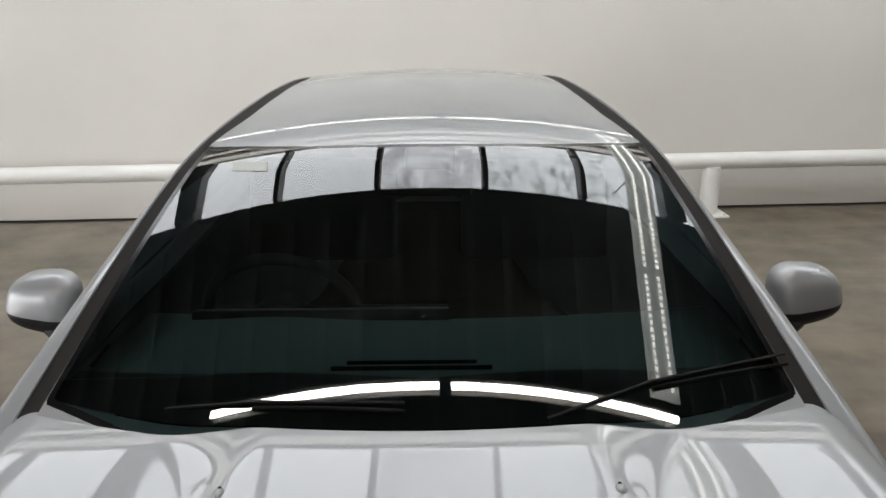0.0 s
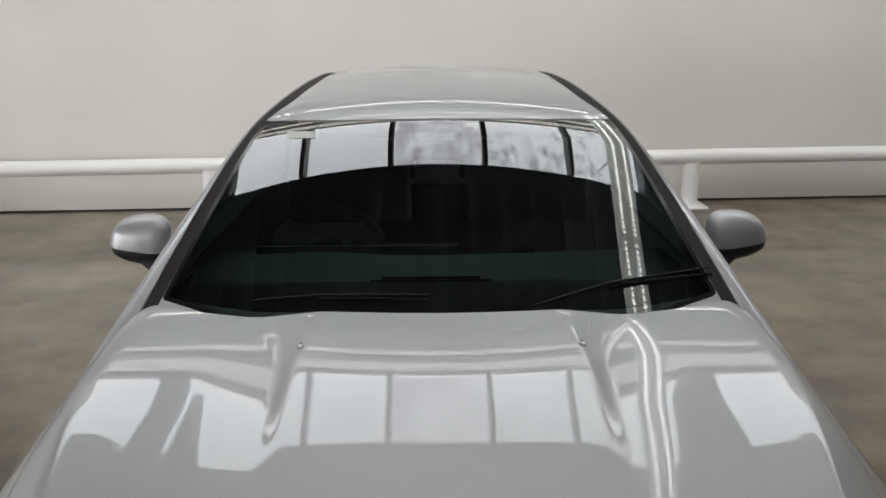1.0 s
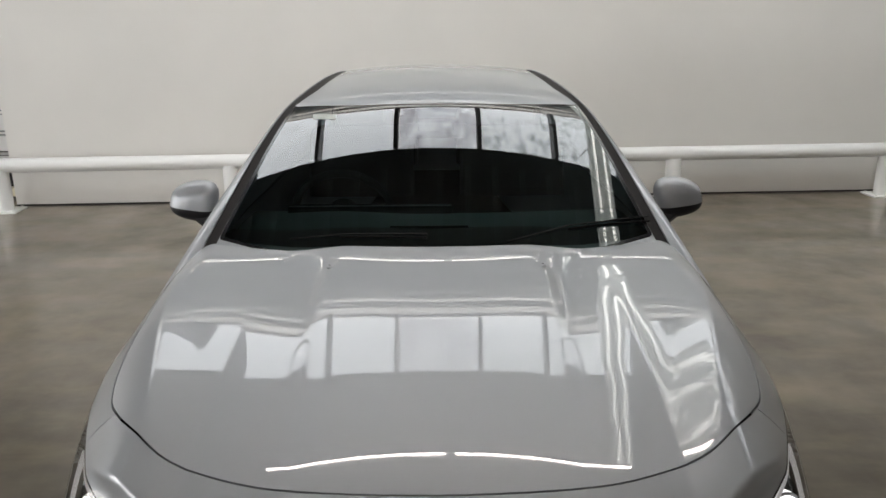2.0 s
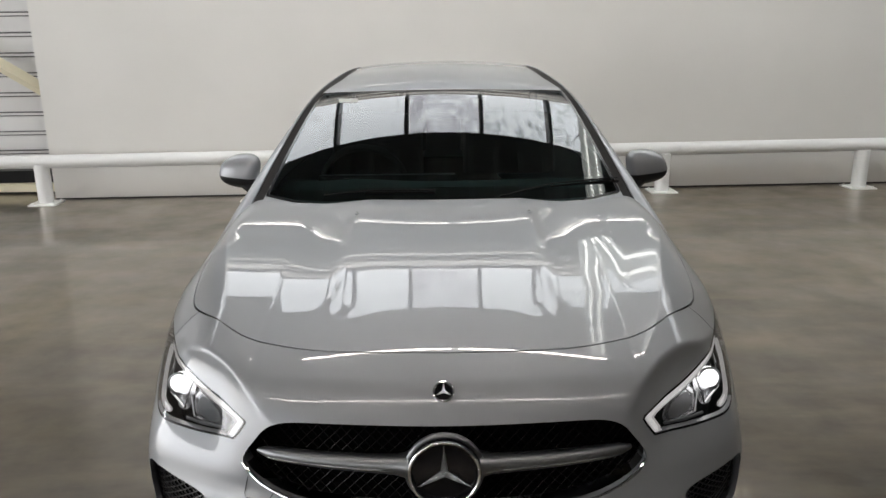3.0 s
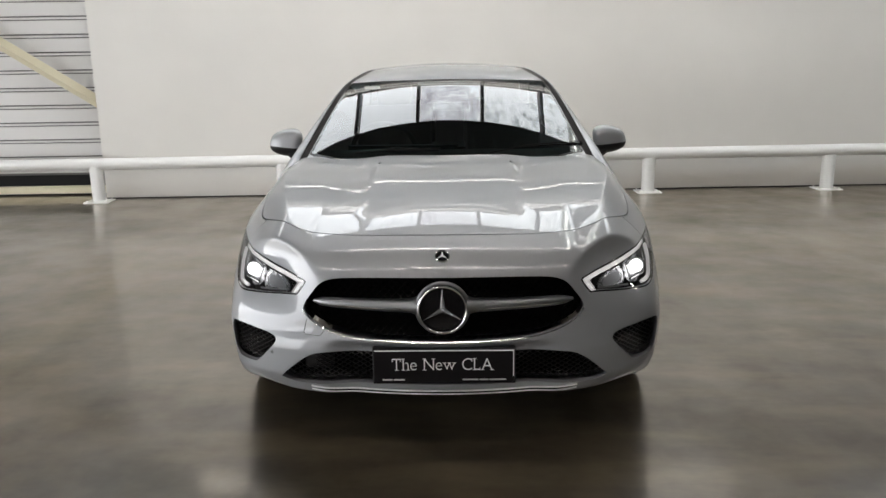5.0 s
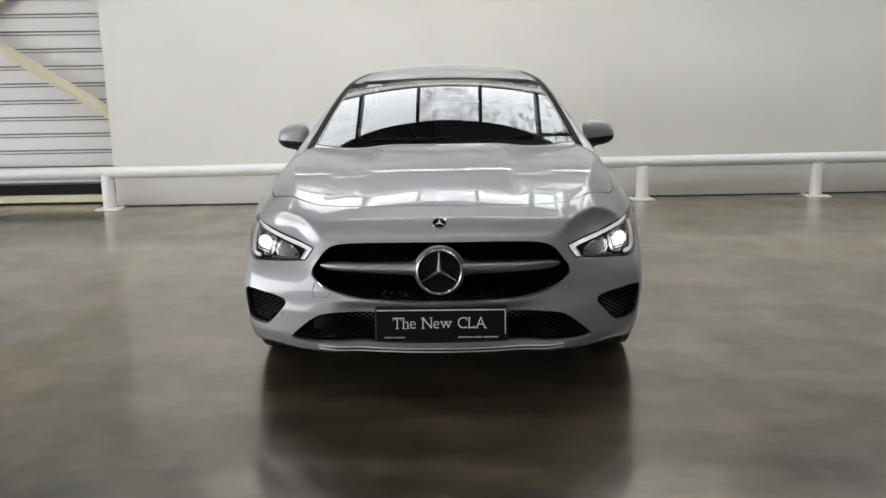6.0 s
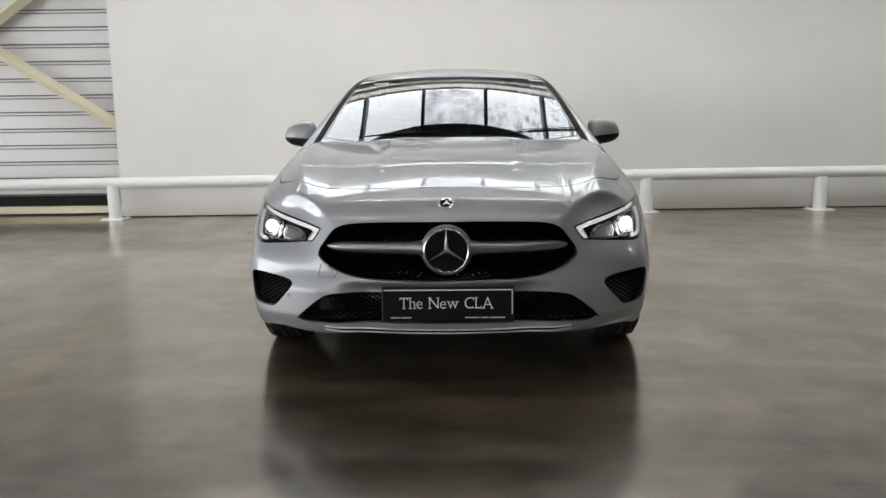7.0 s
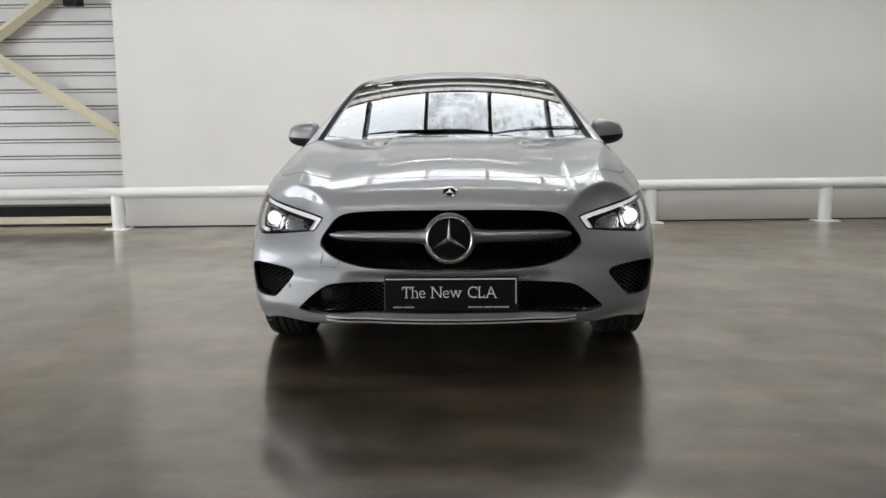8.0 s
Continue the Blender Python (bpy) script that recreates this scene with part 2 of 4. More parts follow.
def spline(*knots):
    """A smooth curve through (x, y) knots, as a function on arrays; straight on past its ends."""
    xs = np.array([k[0] for k in knots], float)
    ys = np.array([k[1] for k in knots], float)
    d = np.gradient(ys, xs)
    sec = np.diff(ys) / np.diff(xs)
    d[0], d[-1] = sec[0], sec[-1]
    for i in range(1, len(xs) - 1):
        d[i] = 0 if sec[i - 1] * sec[i] <= 0 else (sec[i - 1] * (xs[i + 1] - xs[i]) + sec[i] * (xs[i] - xs[i - 1])) / (xs[i + 1] - xs[i - 1])

    def f(x):
        x = np.asarray(x, float)
        i = np.clip(np.searchsorted(xs, x) - 1, 0, len(xs) - 2)
        h = xs[i + 1] - xs[i]
        t = np.clip((x - xs[i]) / h, 0, 1)
        y = (2 * t ** 3 - 3 * t ** 2 + 1) * ys[i] + (t ** 3 - 2 * t ** 2 + t) * h * d[i] + (3 * t ** 2 - 2 * t ** 3) * ys[i + 1] + (t ** 3 - t ** 2) * h * d[i + 1]
        return y + np.where(x < xs[0], (x - xs[0]) * d[0], 0) + np.where(x > xs[-1], (x - xs[-1]) * d[-1], 0)
    return f


def soften(f, reach):
    """The curve f, averaged over a reach to each side."""
    return lambda x: sum(f(np.asarray(x, float) + k * reach) for k in (-1, -0.667, -0.333, 0, 0.333, 0.667, 1)) / 7


def step(a, b, x):
    t = np.clip((np.asarray(x, float) - a) / (b - a), 0, 1)
    return t * t * (3 - 2 * t)


def smax(a, b, k):
    h = np.clip(0.5 + 0.5 * (a - b) / k, 0, 1)
    return b * (1 - h) + a * h + k * h * (1 - h)


def ring_curve(points, n=8):
    """A closed smooth outline through 2D points; a point given twice is a corner."""
    p = [np.array(q, float) for q in points]
    out = []
    for i in range(len(p)):
        a, b, c, d = p[i - 1], p[i], p[(i + 1) % len(p)], p[(i + 2) % len(p)]
        if np.allclose(b, c):
            continue
        for k in range(n):
            t = k / n
            out.append(0.5 * (2 * b + (c - a) * t + (2 * a - 5 * b + 4 * c - d) * t * t + (3 * b - a - 3 * c + d) * t ** 3))
    return np.array(out)


def signed(poly, q):
    """Distance from 2D points to a closed outline, minus inside."""
    out = np.full(len(q), 9.0)
    lo, hi = poly.min(0) - 0.08, poly.max(0) + 0.08
    near = np.all((q > lo) & (q < hi), axis=1)
    p = q[near]
    best = np.full(len(p), 9.0)
    inside = np.zeros(len(p), bool)
    for a, b in zip(poly, np.roll(poly, -1, 0)):
        e = b - a
        t = np.clip(((p - a) @ e) / max(e @ e, 1e-12), 0, 1)
        best = np.minimum(best, np.linalg.norm(p - a - t[:, None] * e, axis=1))
        cross = (a[1] > p[:, 1]) != (b[1] > p[:, 1])
        inside ^= cross & (p[:, 0] < (b[0] - a[0]) * (p[:, 1] - a[1]) / (b[1] - a[1] if b[1] != a[1] else 1e-12) + a[0])
    out[near] = np.where(inside, -best, best)
    return out


class Skin:
    """A triangle sheet with its normals, that can be cut along lines."""

    def __init__(self, v, n, t):
        self.v, self.n, self.t = v, n, t

    def cut(self, s):
        """Two sheets: where s < 0, and the rest. s: a value for each vertex."""
        s = np.where(np.abs(s) < 1e-7, 1e-7, s)
        neg = s[self.t] < 0
        count = neg.sum(1)
        t_in, t_out = [self.t[count == 3]], [self.t[count == 0]]
        v, n, cache, extra_v, extra_n, a_in, a_out = self.v, self.n, {}, [], [], [], []

        def mid(i, j):
            key = (i, j) if i < j else (j, i)
            if key not in cache:
                f = s[i] / (s[i] - s[j])
                cache[key] = len(v) + len(extra_v)
                extra_v.append(v[i] + (v[j] - v[i]) * f)
                extra_n.append(n[i] + (n[j] - n[i]) * f)
            return cache[key]

        for tri in self.t[(count == 1) | (count == 2)]:
            lone = 1 if (s[tri] < 0).sum() == 1 else 0
            k = [q for q in range(3) if (s[tri[q]] < 0) == bool(lone)][0]
            a, b, c = int(tri[k]), int(tri[(k + 1) % 3]), int(tri[(k + 2) % 3])
            ab, ac = mid(a, b), mid(a, c)
            one, two = [(a, ab, ac)], [(ab, b, c), (ab, c, ac)]
            (a_in if lone else a_out).extend(one)
            (a_out if lone else a_in).extend(two)
        if extra_v:
            v, n = np.vstack([v, extra_v]), np.vstack([n, extra_n])
        if a_in:
            t_in.append(np.array(a_in))
        if a_out:
            t_out.append(np.array(a_out))
        return Skin(v, n, np.vstack(t_in)).tidy(), Skin(v, n, np.vstack(t_out)).tidy()

    def tidy(self):
        used, t = np.unique(self.t, return_inverse=True)
        return Skin(self.v[used], self.n[used], t.reshape(-1, 3))

    def pull(self, depth, along=None):
        """The sheet moved inwards by depth, or along a way."""
        return Skin(self.v - depth * self.n / np.linalg.norm(self.n, axis=1)[:, None] if along is None else self.v + depth * np.array(along), self.n, self.t)

    def where(self, test):
        return Skin(self.v, self.n, self.t[test(self.v[self.t].mean(1))]).tidy()

    def edges(self):
        e = np.vstack([self.t[:, [0, 1]], self.t[:, [1, 2]], self.t[:, [2, 0]]])
        key = np.sort(e, 1)
        _, first, count = np.unique(key, axis=0, return_index=True, return_counts=True)
        return e[first[count == 1]]

    def object(self, name, material, parent, label="", rim=0.0, along=None, near=None):
        """The sheet as one mesh; rim: the depth to which its edges are turned in."""
        v, n, t = self.v, self.n / np.linalg.norm(self.n, axis=1)[:, None], self.t
        if rim:
            e = self.edges()
            if near is not None:
                e = e[near(v[e].mean(1))]
            used, idx = np.unique(e, return_inverse=True)
            idx = idx.reshape(-1, 2)
            way = -n[used] if along is None else np.tile(np.array(along, float), (len(used), 1))
            base = len(v)
            k = len(used)
            side = np.cross(v[e[:, 1]] - v[e[:, 0]], way[idx[:, 0]])
            sn = np.zeros((k, 3))
            np.add.at(sn, idx[:, 0], side)
            np.add.at(sn, idx[:, 1], side)
            sn /= np.maximum(np.linalg.norm(sn, axis=1), 1e-9)[:, None]
            v = np.vstack([v, v[used], v[used] + way * rim])
            n = np.vstack([n, -sn, -sn])
            a, b = base + idx[:, 0], base + idx[:, 1]
            t = np.vstack([t, np.stack([b, a, a + k], 1), np.stack([b, a + k, b + k], 1)])
        me = bpy.data.meshes.new(name)
        me.from_pydata(v.tolist(), [], t.tolist())
        me.polygons.foreach_set("use_smooth", [True] * len(me.polygons))
        me.normals_split_custom_set_from_vertices(n.tolist())
        me.materials.append(material)
        ob = new(name, me)
        ob.parent = parent
        return tagged(ob, label)


def wrap(f, lo, hi, core_lo, core_hi, axes):
    """The surface f = 0 as a closed sheet: the points of a box's faces, drawn in towards a core until they meet it."""
    xs, ys, zs = axes
    index, pts, tris = {}, [], []

    def at(i, j, k):
        if (i, j, k) not in index:
            index[(i, j, k)] = len(pts)
            pts.append((xs[i], ys[j], zs[k]))
        return index[(i, j, k)]

    def sheet(p, q, place, flip):
        for a in range(p - 1):
            for b in range(q - 1):
                c = [at(*place(a, b)), at(*place(a + 1, b)), at(*place(a + 1, b + 1)), at(*place(a, b + 1))]
                if flip:
                    c = c[::-1]
                tris.append((c[0], c[1], c[2]))
                tris.append((c[0], c[2], c[3]))
    nx, ny, nz = len(xs), len(ys), len(zs)
    sheet(nx, ny, lambda a, b: (a, b, nz - 1), False)
    sheet(nx, ny, lambda a, b: (a, b, 0), True)
    sheet(nx, nz, lambda a, b: (a, 0, b), False)
    sheet(nx, nz, lambda a, b: (a, ny - 1, b), True)
    sheet(ny, nz, lambda a, b: (nx - 1, a, b), False)
    sheet(ny, nz, lambda a, b: (0, a, b), True)
    outer = np.array(pts)
    core = np.clip(outer, core_lo, core_hi)
    a, b = np.zeros(len(outer)), np.full(len(outer), 1.5)
    for _ in range(36):
        m = (a + b) / 2
        p = core + (outer - core) * m[:, None]
        inside = f(p[:, 0], p[:, 1], p[:, 2]) < 0
        a, b = np.where(inside, m, a), np.where(inside, b, m)
    v = core + (outer - core) * ((a + b) / 2)[:, None]
    e = 0.004
    n = np.stack([f(*(v + d).T) - f(*(v - d).T) for d in (np.array([e, 0, 0]), np.array([0, e, 0]), np.array([0, 0, e]))], 1)
    n /= np.maximum(np.linalg.norm(n, axis=1), 1e-9)[:, None]
    return Skin(v, n, np.array(tris))


# ---------------------------------------------------------------- the room
def plain(name, label, category, material, *boxes, bevel=0.0, kind="structure"):
    bm = bmesh.new()
    for b in boxes:
        box(bm, *b, bevel=bevel)
    return tagged(part(name, bm, material), label, category, kind=kind)


WALL_TURN = pose(0, 6.135, 0, 0, 0, 2.55)    # the wall's face, a little askew to the car

bm = bmesh.new()
box(bm, -12, 12, -14, 8, -0.2, 0.0)
tagged(part("floor", bm, FLOOR), "polished grey-brown concrete floor with pale scuffs and painted-in lighter areas", "floor", kind="structure")
bm = bmesh.new()
box(bm, -3.868, 12, 0, 0.12, 0.0, CEIL, m=WALL_TURN)
tagged(part("wall_north", bm, WALL), "off-white painted board wall behind the rail", "wall", kind="structure")
# unseen closing wall; its dark colour is chosen to dim the bumper's right
plain("wall_east", "unseen side wall, dark to dim the car's right side", "wall", DECK, (12, 12.2, -14, 8, 0, CEIL))
plain("wall_west", "off-white painted side wall with a tall glazed opening", "wall", WALL, (-12.2, -12, -14, -11.5, 0, CEIL), (-12.2, -12, 4.5, 8, 0, CEIL), (-12.2, -12, -11.5, 4.5, 2.6, CEIL))
plain("backdrop_daylight", "bright overcast daylight outside the glazed opening", "sky", DAYGLOW, (-13.02, -13, -13, 6, -0.2, 4.6))
window = tagged(new("window_1"), "tall glazed shopfront with dark mullions in the side wall", "window", kind="structure")
bm = bmesh.new()
for k in range(4):
    y = -11.46 + k * 5.3
    box(bm, -12.14, -12.04, y - 0.03, y + 0.03, 0, 2.6)
part("window_frame", bm, BAR, window)
# unseen wall, greyed to dim reflections; doorway and glow assumed, as light from behind
plain("wall_south", "unseen end wall, grey to dim reflections, with an assumed doorway", "wall", GREYWALL, (-4.5, 12, -14.2, -14, 0, CEIL), (-12, -4.5, -14.2, -14, 2.9, CEIL), (-12, -11.6, -14.2, -14, 0, 2.9))
plain("backdrop_street", "pale daylight glow outside the assumed, unseen doorway", "sky", STREET, (-13, -3.5, -15.02, -15, -0.2, 4.2))
plain("ceiling", "dark roof deck with an open rooflight strip", "ceiling", DECK,
      (-12, 12, -14, SKY_Y0, CEIL, CEIL + 0.15), (-12, SKY_X[0], SKY_Y0, SKY_Y1, CEIL, CEIL + 0.15), (SKY_X[-1], 12, SKY_Y0, SKY_Y1, CEIL, CEIL + 0.15))
plain("ceiling_eaves", "pale painted strip of ceiling between rooflight and wall", "ceiling", WALL, (-12, 12, 5.5, 8, CEIL, CEIL + 0.15), (-12, SKY_X[0], SKY_Y1, 5.5, CEIL, CEIL + 0.15), (SKY_X[-1], 12, SKY_Y1, 5.5, CEIL, CEIL + 0.15))
sheet = plain("rooflight_sheet", "frosted translucent roof sheet beside the clear rooflight", "rooflight", FROSTPANE, (SKY_X[0], SKY_X[-1], SKY_Y1 + 0.005, 5.495, CEIL + 0.004, CEIL + 0.01))
sheet.visible_shadow = False
plain("backdrop_sky", "bright overcast sky over the rooflight", "sky", SKYGLOW, (SKY_X[0] - 0.5, SKY_X[-1] + 0.5, SKY_Y0 - 0.5, 6.1, CEIL + 0.6, CEIL + 0.62))

bm = bmesh.new()
box(bm, -12, -3.83, 0.425, 0.46, 0.22, CEIL, m=WALL_TURN)
tagged(part("wall_cladding_core", bm, JOINT), "dark backing in the joints of the metal cladding", "wall", kind="structure")
bm = bmesh.new()
for k in range(19):
    z = 0.2475 + k * 0.194
    box(bm, -12, -3.83, 0.395, 0.42, z, z + 0.147, bevel=0.005, m=WALL_TURN)
    box(bm, -12, -3.83, 0.400, 0.42, z + 0.157, z + 0.181, bevel=0.004, m=WALL_TURN)
tagged(part("wall_cladding", bm, CLAD), "pale grey ribbed metal sheet cladding", "wall", kind="structure")
bm = bmesh.new()
box(bm, -12, -3.83, 0.5, 0.55, 0, 0.4, m=WALL_TURN)
tagged(part("wall_recess", bm, DARKSTRIP), "dark gap below the metal cladding", "wall", kind="structure")
bm = bmesh.new()
box(bm, -12, -3.83, 0.3, 0.4, 0.02, 0.1, bevel=0.004, m=WALL_TURN)
tagged(part("trim_kerb", bm, CREAM), "cream steel sill along the cladding's foot", "sill", kind="structure")

# black strip paints the shadow gap along the wall's foot
bm = bmesh.new()
box(bm, -3.868, 12, -0.003, 0.0, 0.0, 0.012, m=WALL_TURN)
tagged(part("baseboard_shade", bm, DARKSTRIP), "thin black strip for the shadow gap where wall meets floor", "wall joint", kind="structure")

# guard rail
rail = thing("guard_rail", "white painted tubular steel guard rail on posts", "guard rail")
bm = bmesh.new()
tube(bm, [WALL_TURN @ Vector((-12, -0.2, 0.387)), WALL_TURN @ Vector((12, -0.2, 0.457))], 0.064, 20)
part("rail_tube", bm, RAIL, rail, smooth=True)
for k in range(-5, 6):
    x = 0.15 + 2.01 * k
    bm = bmesh.new()
    tube(bm, [WALL_TURN @ Vector((x, -0.2, 0.0)), WALL_TURN @ Vector((x, -0.2, 0.385))], 0.07, 20)
    box(bm, x - 0.13, x + 0.13, -0.32, -0.08, 0.0, 0.012, m=WALL_TURN)
    for dx, dy in ((-0.1, -0.29), (0.1, -0.29), (-0.1, -0.11), (0.1, -0.11)):
        tube(bm, [WALL_TURN @ Vector((x + dx, dy, 0.012)), WALL_TURN @ Vector((x + dx, dy, 0.026))], 0.011, 6)
    part("post", bm, RAIL, rail, smooth=True)

# steel braces in front of the cladding
for a, b in (((-7.2, 0.22, 3.175), (-3.77, 0.22, 0.951)), ((-6.5, 0.25, 1.347), (-3.8, 0.25, 3.236))):
    bm = bmesh.new()
    pa, pb = WALL_TURN @ Vector(a), WALL_TURN @ Vector(b)
    tube(bm, [pa, pb], 0.075, 4, flat=0.9)
    tagged(part("steel_brace", bm, CREAM), "cream painted diagonal steel brace before metal cladding", "brace", "diagonal braces")

bracket = thing("pipe_bracket", "small dark steel bracket with two bolts at the brace", "bracket")
part("bracket_plate", box(bmesh.new(), -4.50, -4.28, 0.2, 0.26, 2.52, 2.62, bevel=0.008, m=WALL_TURN), GASKET, bracket)
for x in (-4.44, -4.34):
    part("bolt", tube(bmesh.new(), [WALL_TURN @ Vector((x, 0.2, 2.54)), WALL_TURN @ Vector((x, 0.15, 2.54))], 0.035, 8), GASKET, bracket)
part("bracket_rod", tube(bmesh.new(), [WALL_TURN @ Vector((-4.39, 0.25, 2.57)), WALL_TURN @ Vector((-4.39, 0.43, 2.57))], 0.02, 8), GASKET, bracket)

# lamps under the roof
def tube_lamp(x0, y0, x1, y1, z, label):
    lamp = thing("tube_lamp", label, "ceiling lamp", "tube lamps under the roof")
    bm = bmesh.new()
    tube(bm, [(x0, y0, z), (x1, y1, z)], 0.007 if y0 > 5 else 0.021, 12)
    part("lamp_tube", bm, WALLTUBE if y0 > 5 else TUBE if y0 > 0 else FRONTTUBE, lamp)
    bm = bmesh.new()
    # beside the wall the body is an added shield, keeping tube light off it
    if y0 > 5:
        box(bm, x0, x1, y0 + 0.03, y0 + 0.06, z - 0.09, z + 0.09, bevel=0.005)
    else:
        tube(bm, [(x0, y0, z + 0.06), (x1, y1, z + 0.06)], 0.045, 4)
    part("lamp_body", bm, RAIL, lamp)
    for f in (0.15, 0.85):
        x, y = x0 + (x1 - x0) * f, y0 + (y1 - y0) * f
        part("hanger", tube(bmesh.new(), [(x, y, z + 0.08), (x, y, CEIL)], 0.005, 6), GASKET, lamp)
    return lamp


LAMP_Z = 3.4
# rows at y < 0 and tubes 4, 5 at y 1.6 are added fill
for y in (5.75, 1.6, -1.5, -6.5):
    for k in (-2, -1, 0, 1, 4, 5) if y > 5 else (-1, 0, 4, 5) if y > 0 else range(-3, 2):
        tube_lamp(0.1 + 1.6 * k + 0.04, y, 0.1 + 1.6 * (k + 1) - 0.04, y, LAMP_Z, "long white tube lamp under the roof, front and outer ones added")

# the lamp trunking along the hall: two rows of bright dots on a faintly glowing carrier
trunk = thing("lamp_trunking", "long lamp trunking with two rows of small bright diodes", "ceiling lamp")
bm = bmesh.new()
box(bm, 1.53, 1.73, 1.7, 5.45, LAMP_Z + 0.06, LAMP_Z + 0.11)
part("carrier", bm, GUIDE, trunk)
for x in (1.58, 1.68):
    bm = bmesh.new()
    for k in range(73):
        y = 1.75 + k * 0.05
        if abs((y - 0.11) % 2.4) > 0.09:
            box(bm, x - 0.010, x + 0.010, y, y + 0.03, LAMP_Z + 0.05, LAMP_Z + 0.058)
    tagged(part("diode_row", bm, DIODE, trunk), kind="stuff")
for y in (2.0, 3.6, 5.2):
    part("hanger", tube(bmesh.new(), [(1.63, y, LAMP_Z + 0.1), (1.63, y, CEIL)], 0.006, 6), GASKET, trunk)

# rooflight: panes between glazing bars
for x0, x1 in zip(SKY_X, SKY_X[1:]):
    bm = bmesh.new()
    box(bm, x0 + 0.03, x1 - 0.03, SKY_Y0, SKY_Y1, CEIL + 0.06, CEIL + 0.066)
    middle = (x0 + x1) / 2
    glass, words = (CLEANPANE, "rain-rinsed clear rooflight pane") if middle < -0.6 else (STAINPANE, "rooflight pane heavily stained with dark dirt") if middle < 0.5 else (WETPANE, "rooflight pane with rain streaks and specks of dirt")
    pane = tagged(part("rooflight_pane", bm, glass), words, "rooflight", "panes of the rooflight", "structure")
    pane.visible_shadow = False
for x in SKY_X:
    w = 0.10 if x in (-2.2, 2.2) else 0.023
    plain("glazing_bar", "dark glazing bar of the rooflight", "glazing bar", BAR, (x - w, x + w, SKY_Y0, SKY_Y1, CEIL - 0.06, CEIL + 0.09), bevel=0.004)
bm = bmesh.new()
for k in range(80):
    x = -12 + 0.3 * k
    box(bm, x, x + 0.06, -14, SKY_Y0 - 0.3, CEIL - 0.04, CEIL)
tagged(part("ceiling_ribs", bm, RIB), "ribs of the dark metal roof deck", "ceiling", kind="structure")
for y0, y1, d in ((SKY_Y1 - 0.03, SKY_Y1 + 0.03, 0.05), (4.90, 4.98, 0.10), (5.20, 5.27, 0.10)):
    bm = bmesh.new()
    box(bm, -12, 12, y0, y1, CEIL - d, CEIL, bevel=0.01)
    tagged(part("trim_eaves_beam", bm, PURLIN), "grey steel purlin under the roof beside the wall", "beam", kind="structure")

# edge beam with added depth, to keep rooflight off the wall's top
bm = bmesh.new()
box(bm, -12, 12, 5.49, 5.6, CEIL - 0.68, CEIL, bevel=0.01)
tagged(part("trim_shade_beam", bm, DECK), "dark edge beam under the roof, deepened to shade the wall", "beam", kind="structure")

# ---------------------------------------------------------------- the car: its shape
# x across, y back from the nose, z up; all curves by half-width
centre_line = soften(spline((-0.1, 0.675), (0.0, 0.720), (0.05, 0.743), (0.1, 0.765), (0.15, 0.7861), (0.2, 0.8055), (0.25, 0.8227), (0.3, 0.8377), (0.37, 0.8559), (0.45, 0.8736), (0.55, 0.8935), (0.65, 0.9116), (0.75, 0.928), (0.85, 0.9425), (0.95, 0.9551), (1.05, 0.966), (1.15, 0.9752), (1.235, 0.9818), (1.36, 0.9885), (1.5, 0.993), (2.2, 0.98), (3.4, 0.99), (3.9, 1.04), (4.4, 1.075), (4.62, 1.085), (4.8, 1.06)), 0.03)
edge_drop = spline((0.0, 0.60), (0.15, 0.52), (0.3, 0.42), (0.6, 0.26), (1.0, 0.15), (1.4, 0.085), (2.2, 0.05), (3.4, 0.05), (4.0, 0.1), (4.7, 0.2))
flank = spline((-0.2, 0.74), (0.2, 0.825), (0.45, 0.882), (0.75, 0.905), (1.0, 0.913), (1.5, 0.902), (2.3, 0.9), (3.2, 0.905), (3.7, 0.913), (4.2, 0.893), (4.7, 0.80))
flank_section = spline((0.1, 0.09), (0.25, 0.035), (0.42, 0.008), (0.62, 0.0), (0.8, 0.018), (0.9, 0.045), (1.05, 0.1))

fender_lean = spline((0.1, 0.0), (0.70, 0.0), (0.76, 0.006), (0.82, 0.035), (0.92, 0.062), (1.05, 0.085))


lip_drop = soften(spline((-0.3, 0.9), (-0.2, 0.6), (-0.05, 0.15), (0.0, 0.033), (0.015, 0.019), (0.03, 0.0095), (0.05, 0.0035), (0.07, 0.0012), (0.095, 0.0), (0.2, 0.0)), 0.008)


crease_line = soften(spline((-0.1, 0.22), (0.0, 0.30), (0.1, 0.39), (0.174, 0.475), (0.267, 0.54), (0.41, 0.605), (0.66, 0.675), (1.0, 0.75), (1.4, 0.79), (2.0, 0.8)), 0.06)


def shoulder(ax, y):
    """How far the body's edge has fallen at a half-width."""
    u = np.maximum(ax - 0.63, 0)
    return edge_drop(y) * (0.60 * u + 10.77 * u * u)


panel_rise = soften(spline((-0.1, -0.002), (0.1, -0.002), (0.2, -0.0005), (0.3, 0.0), (0.37, 0.0018), (0.45, 0.0046), (0.55, 0.0058), (0.65, 0.0025), (0.75, -0.0018), (0.85, -0.0064), (0.95, -0.0108), (1.03, -0.0134), (1.1, -0.0145), (1.18, -0.0145), (1.26, -0.0138), (1.36, -0.013), (1.6, -0.010), (1.9, -0.003), (2.2, 0.0)), 0.05)


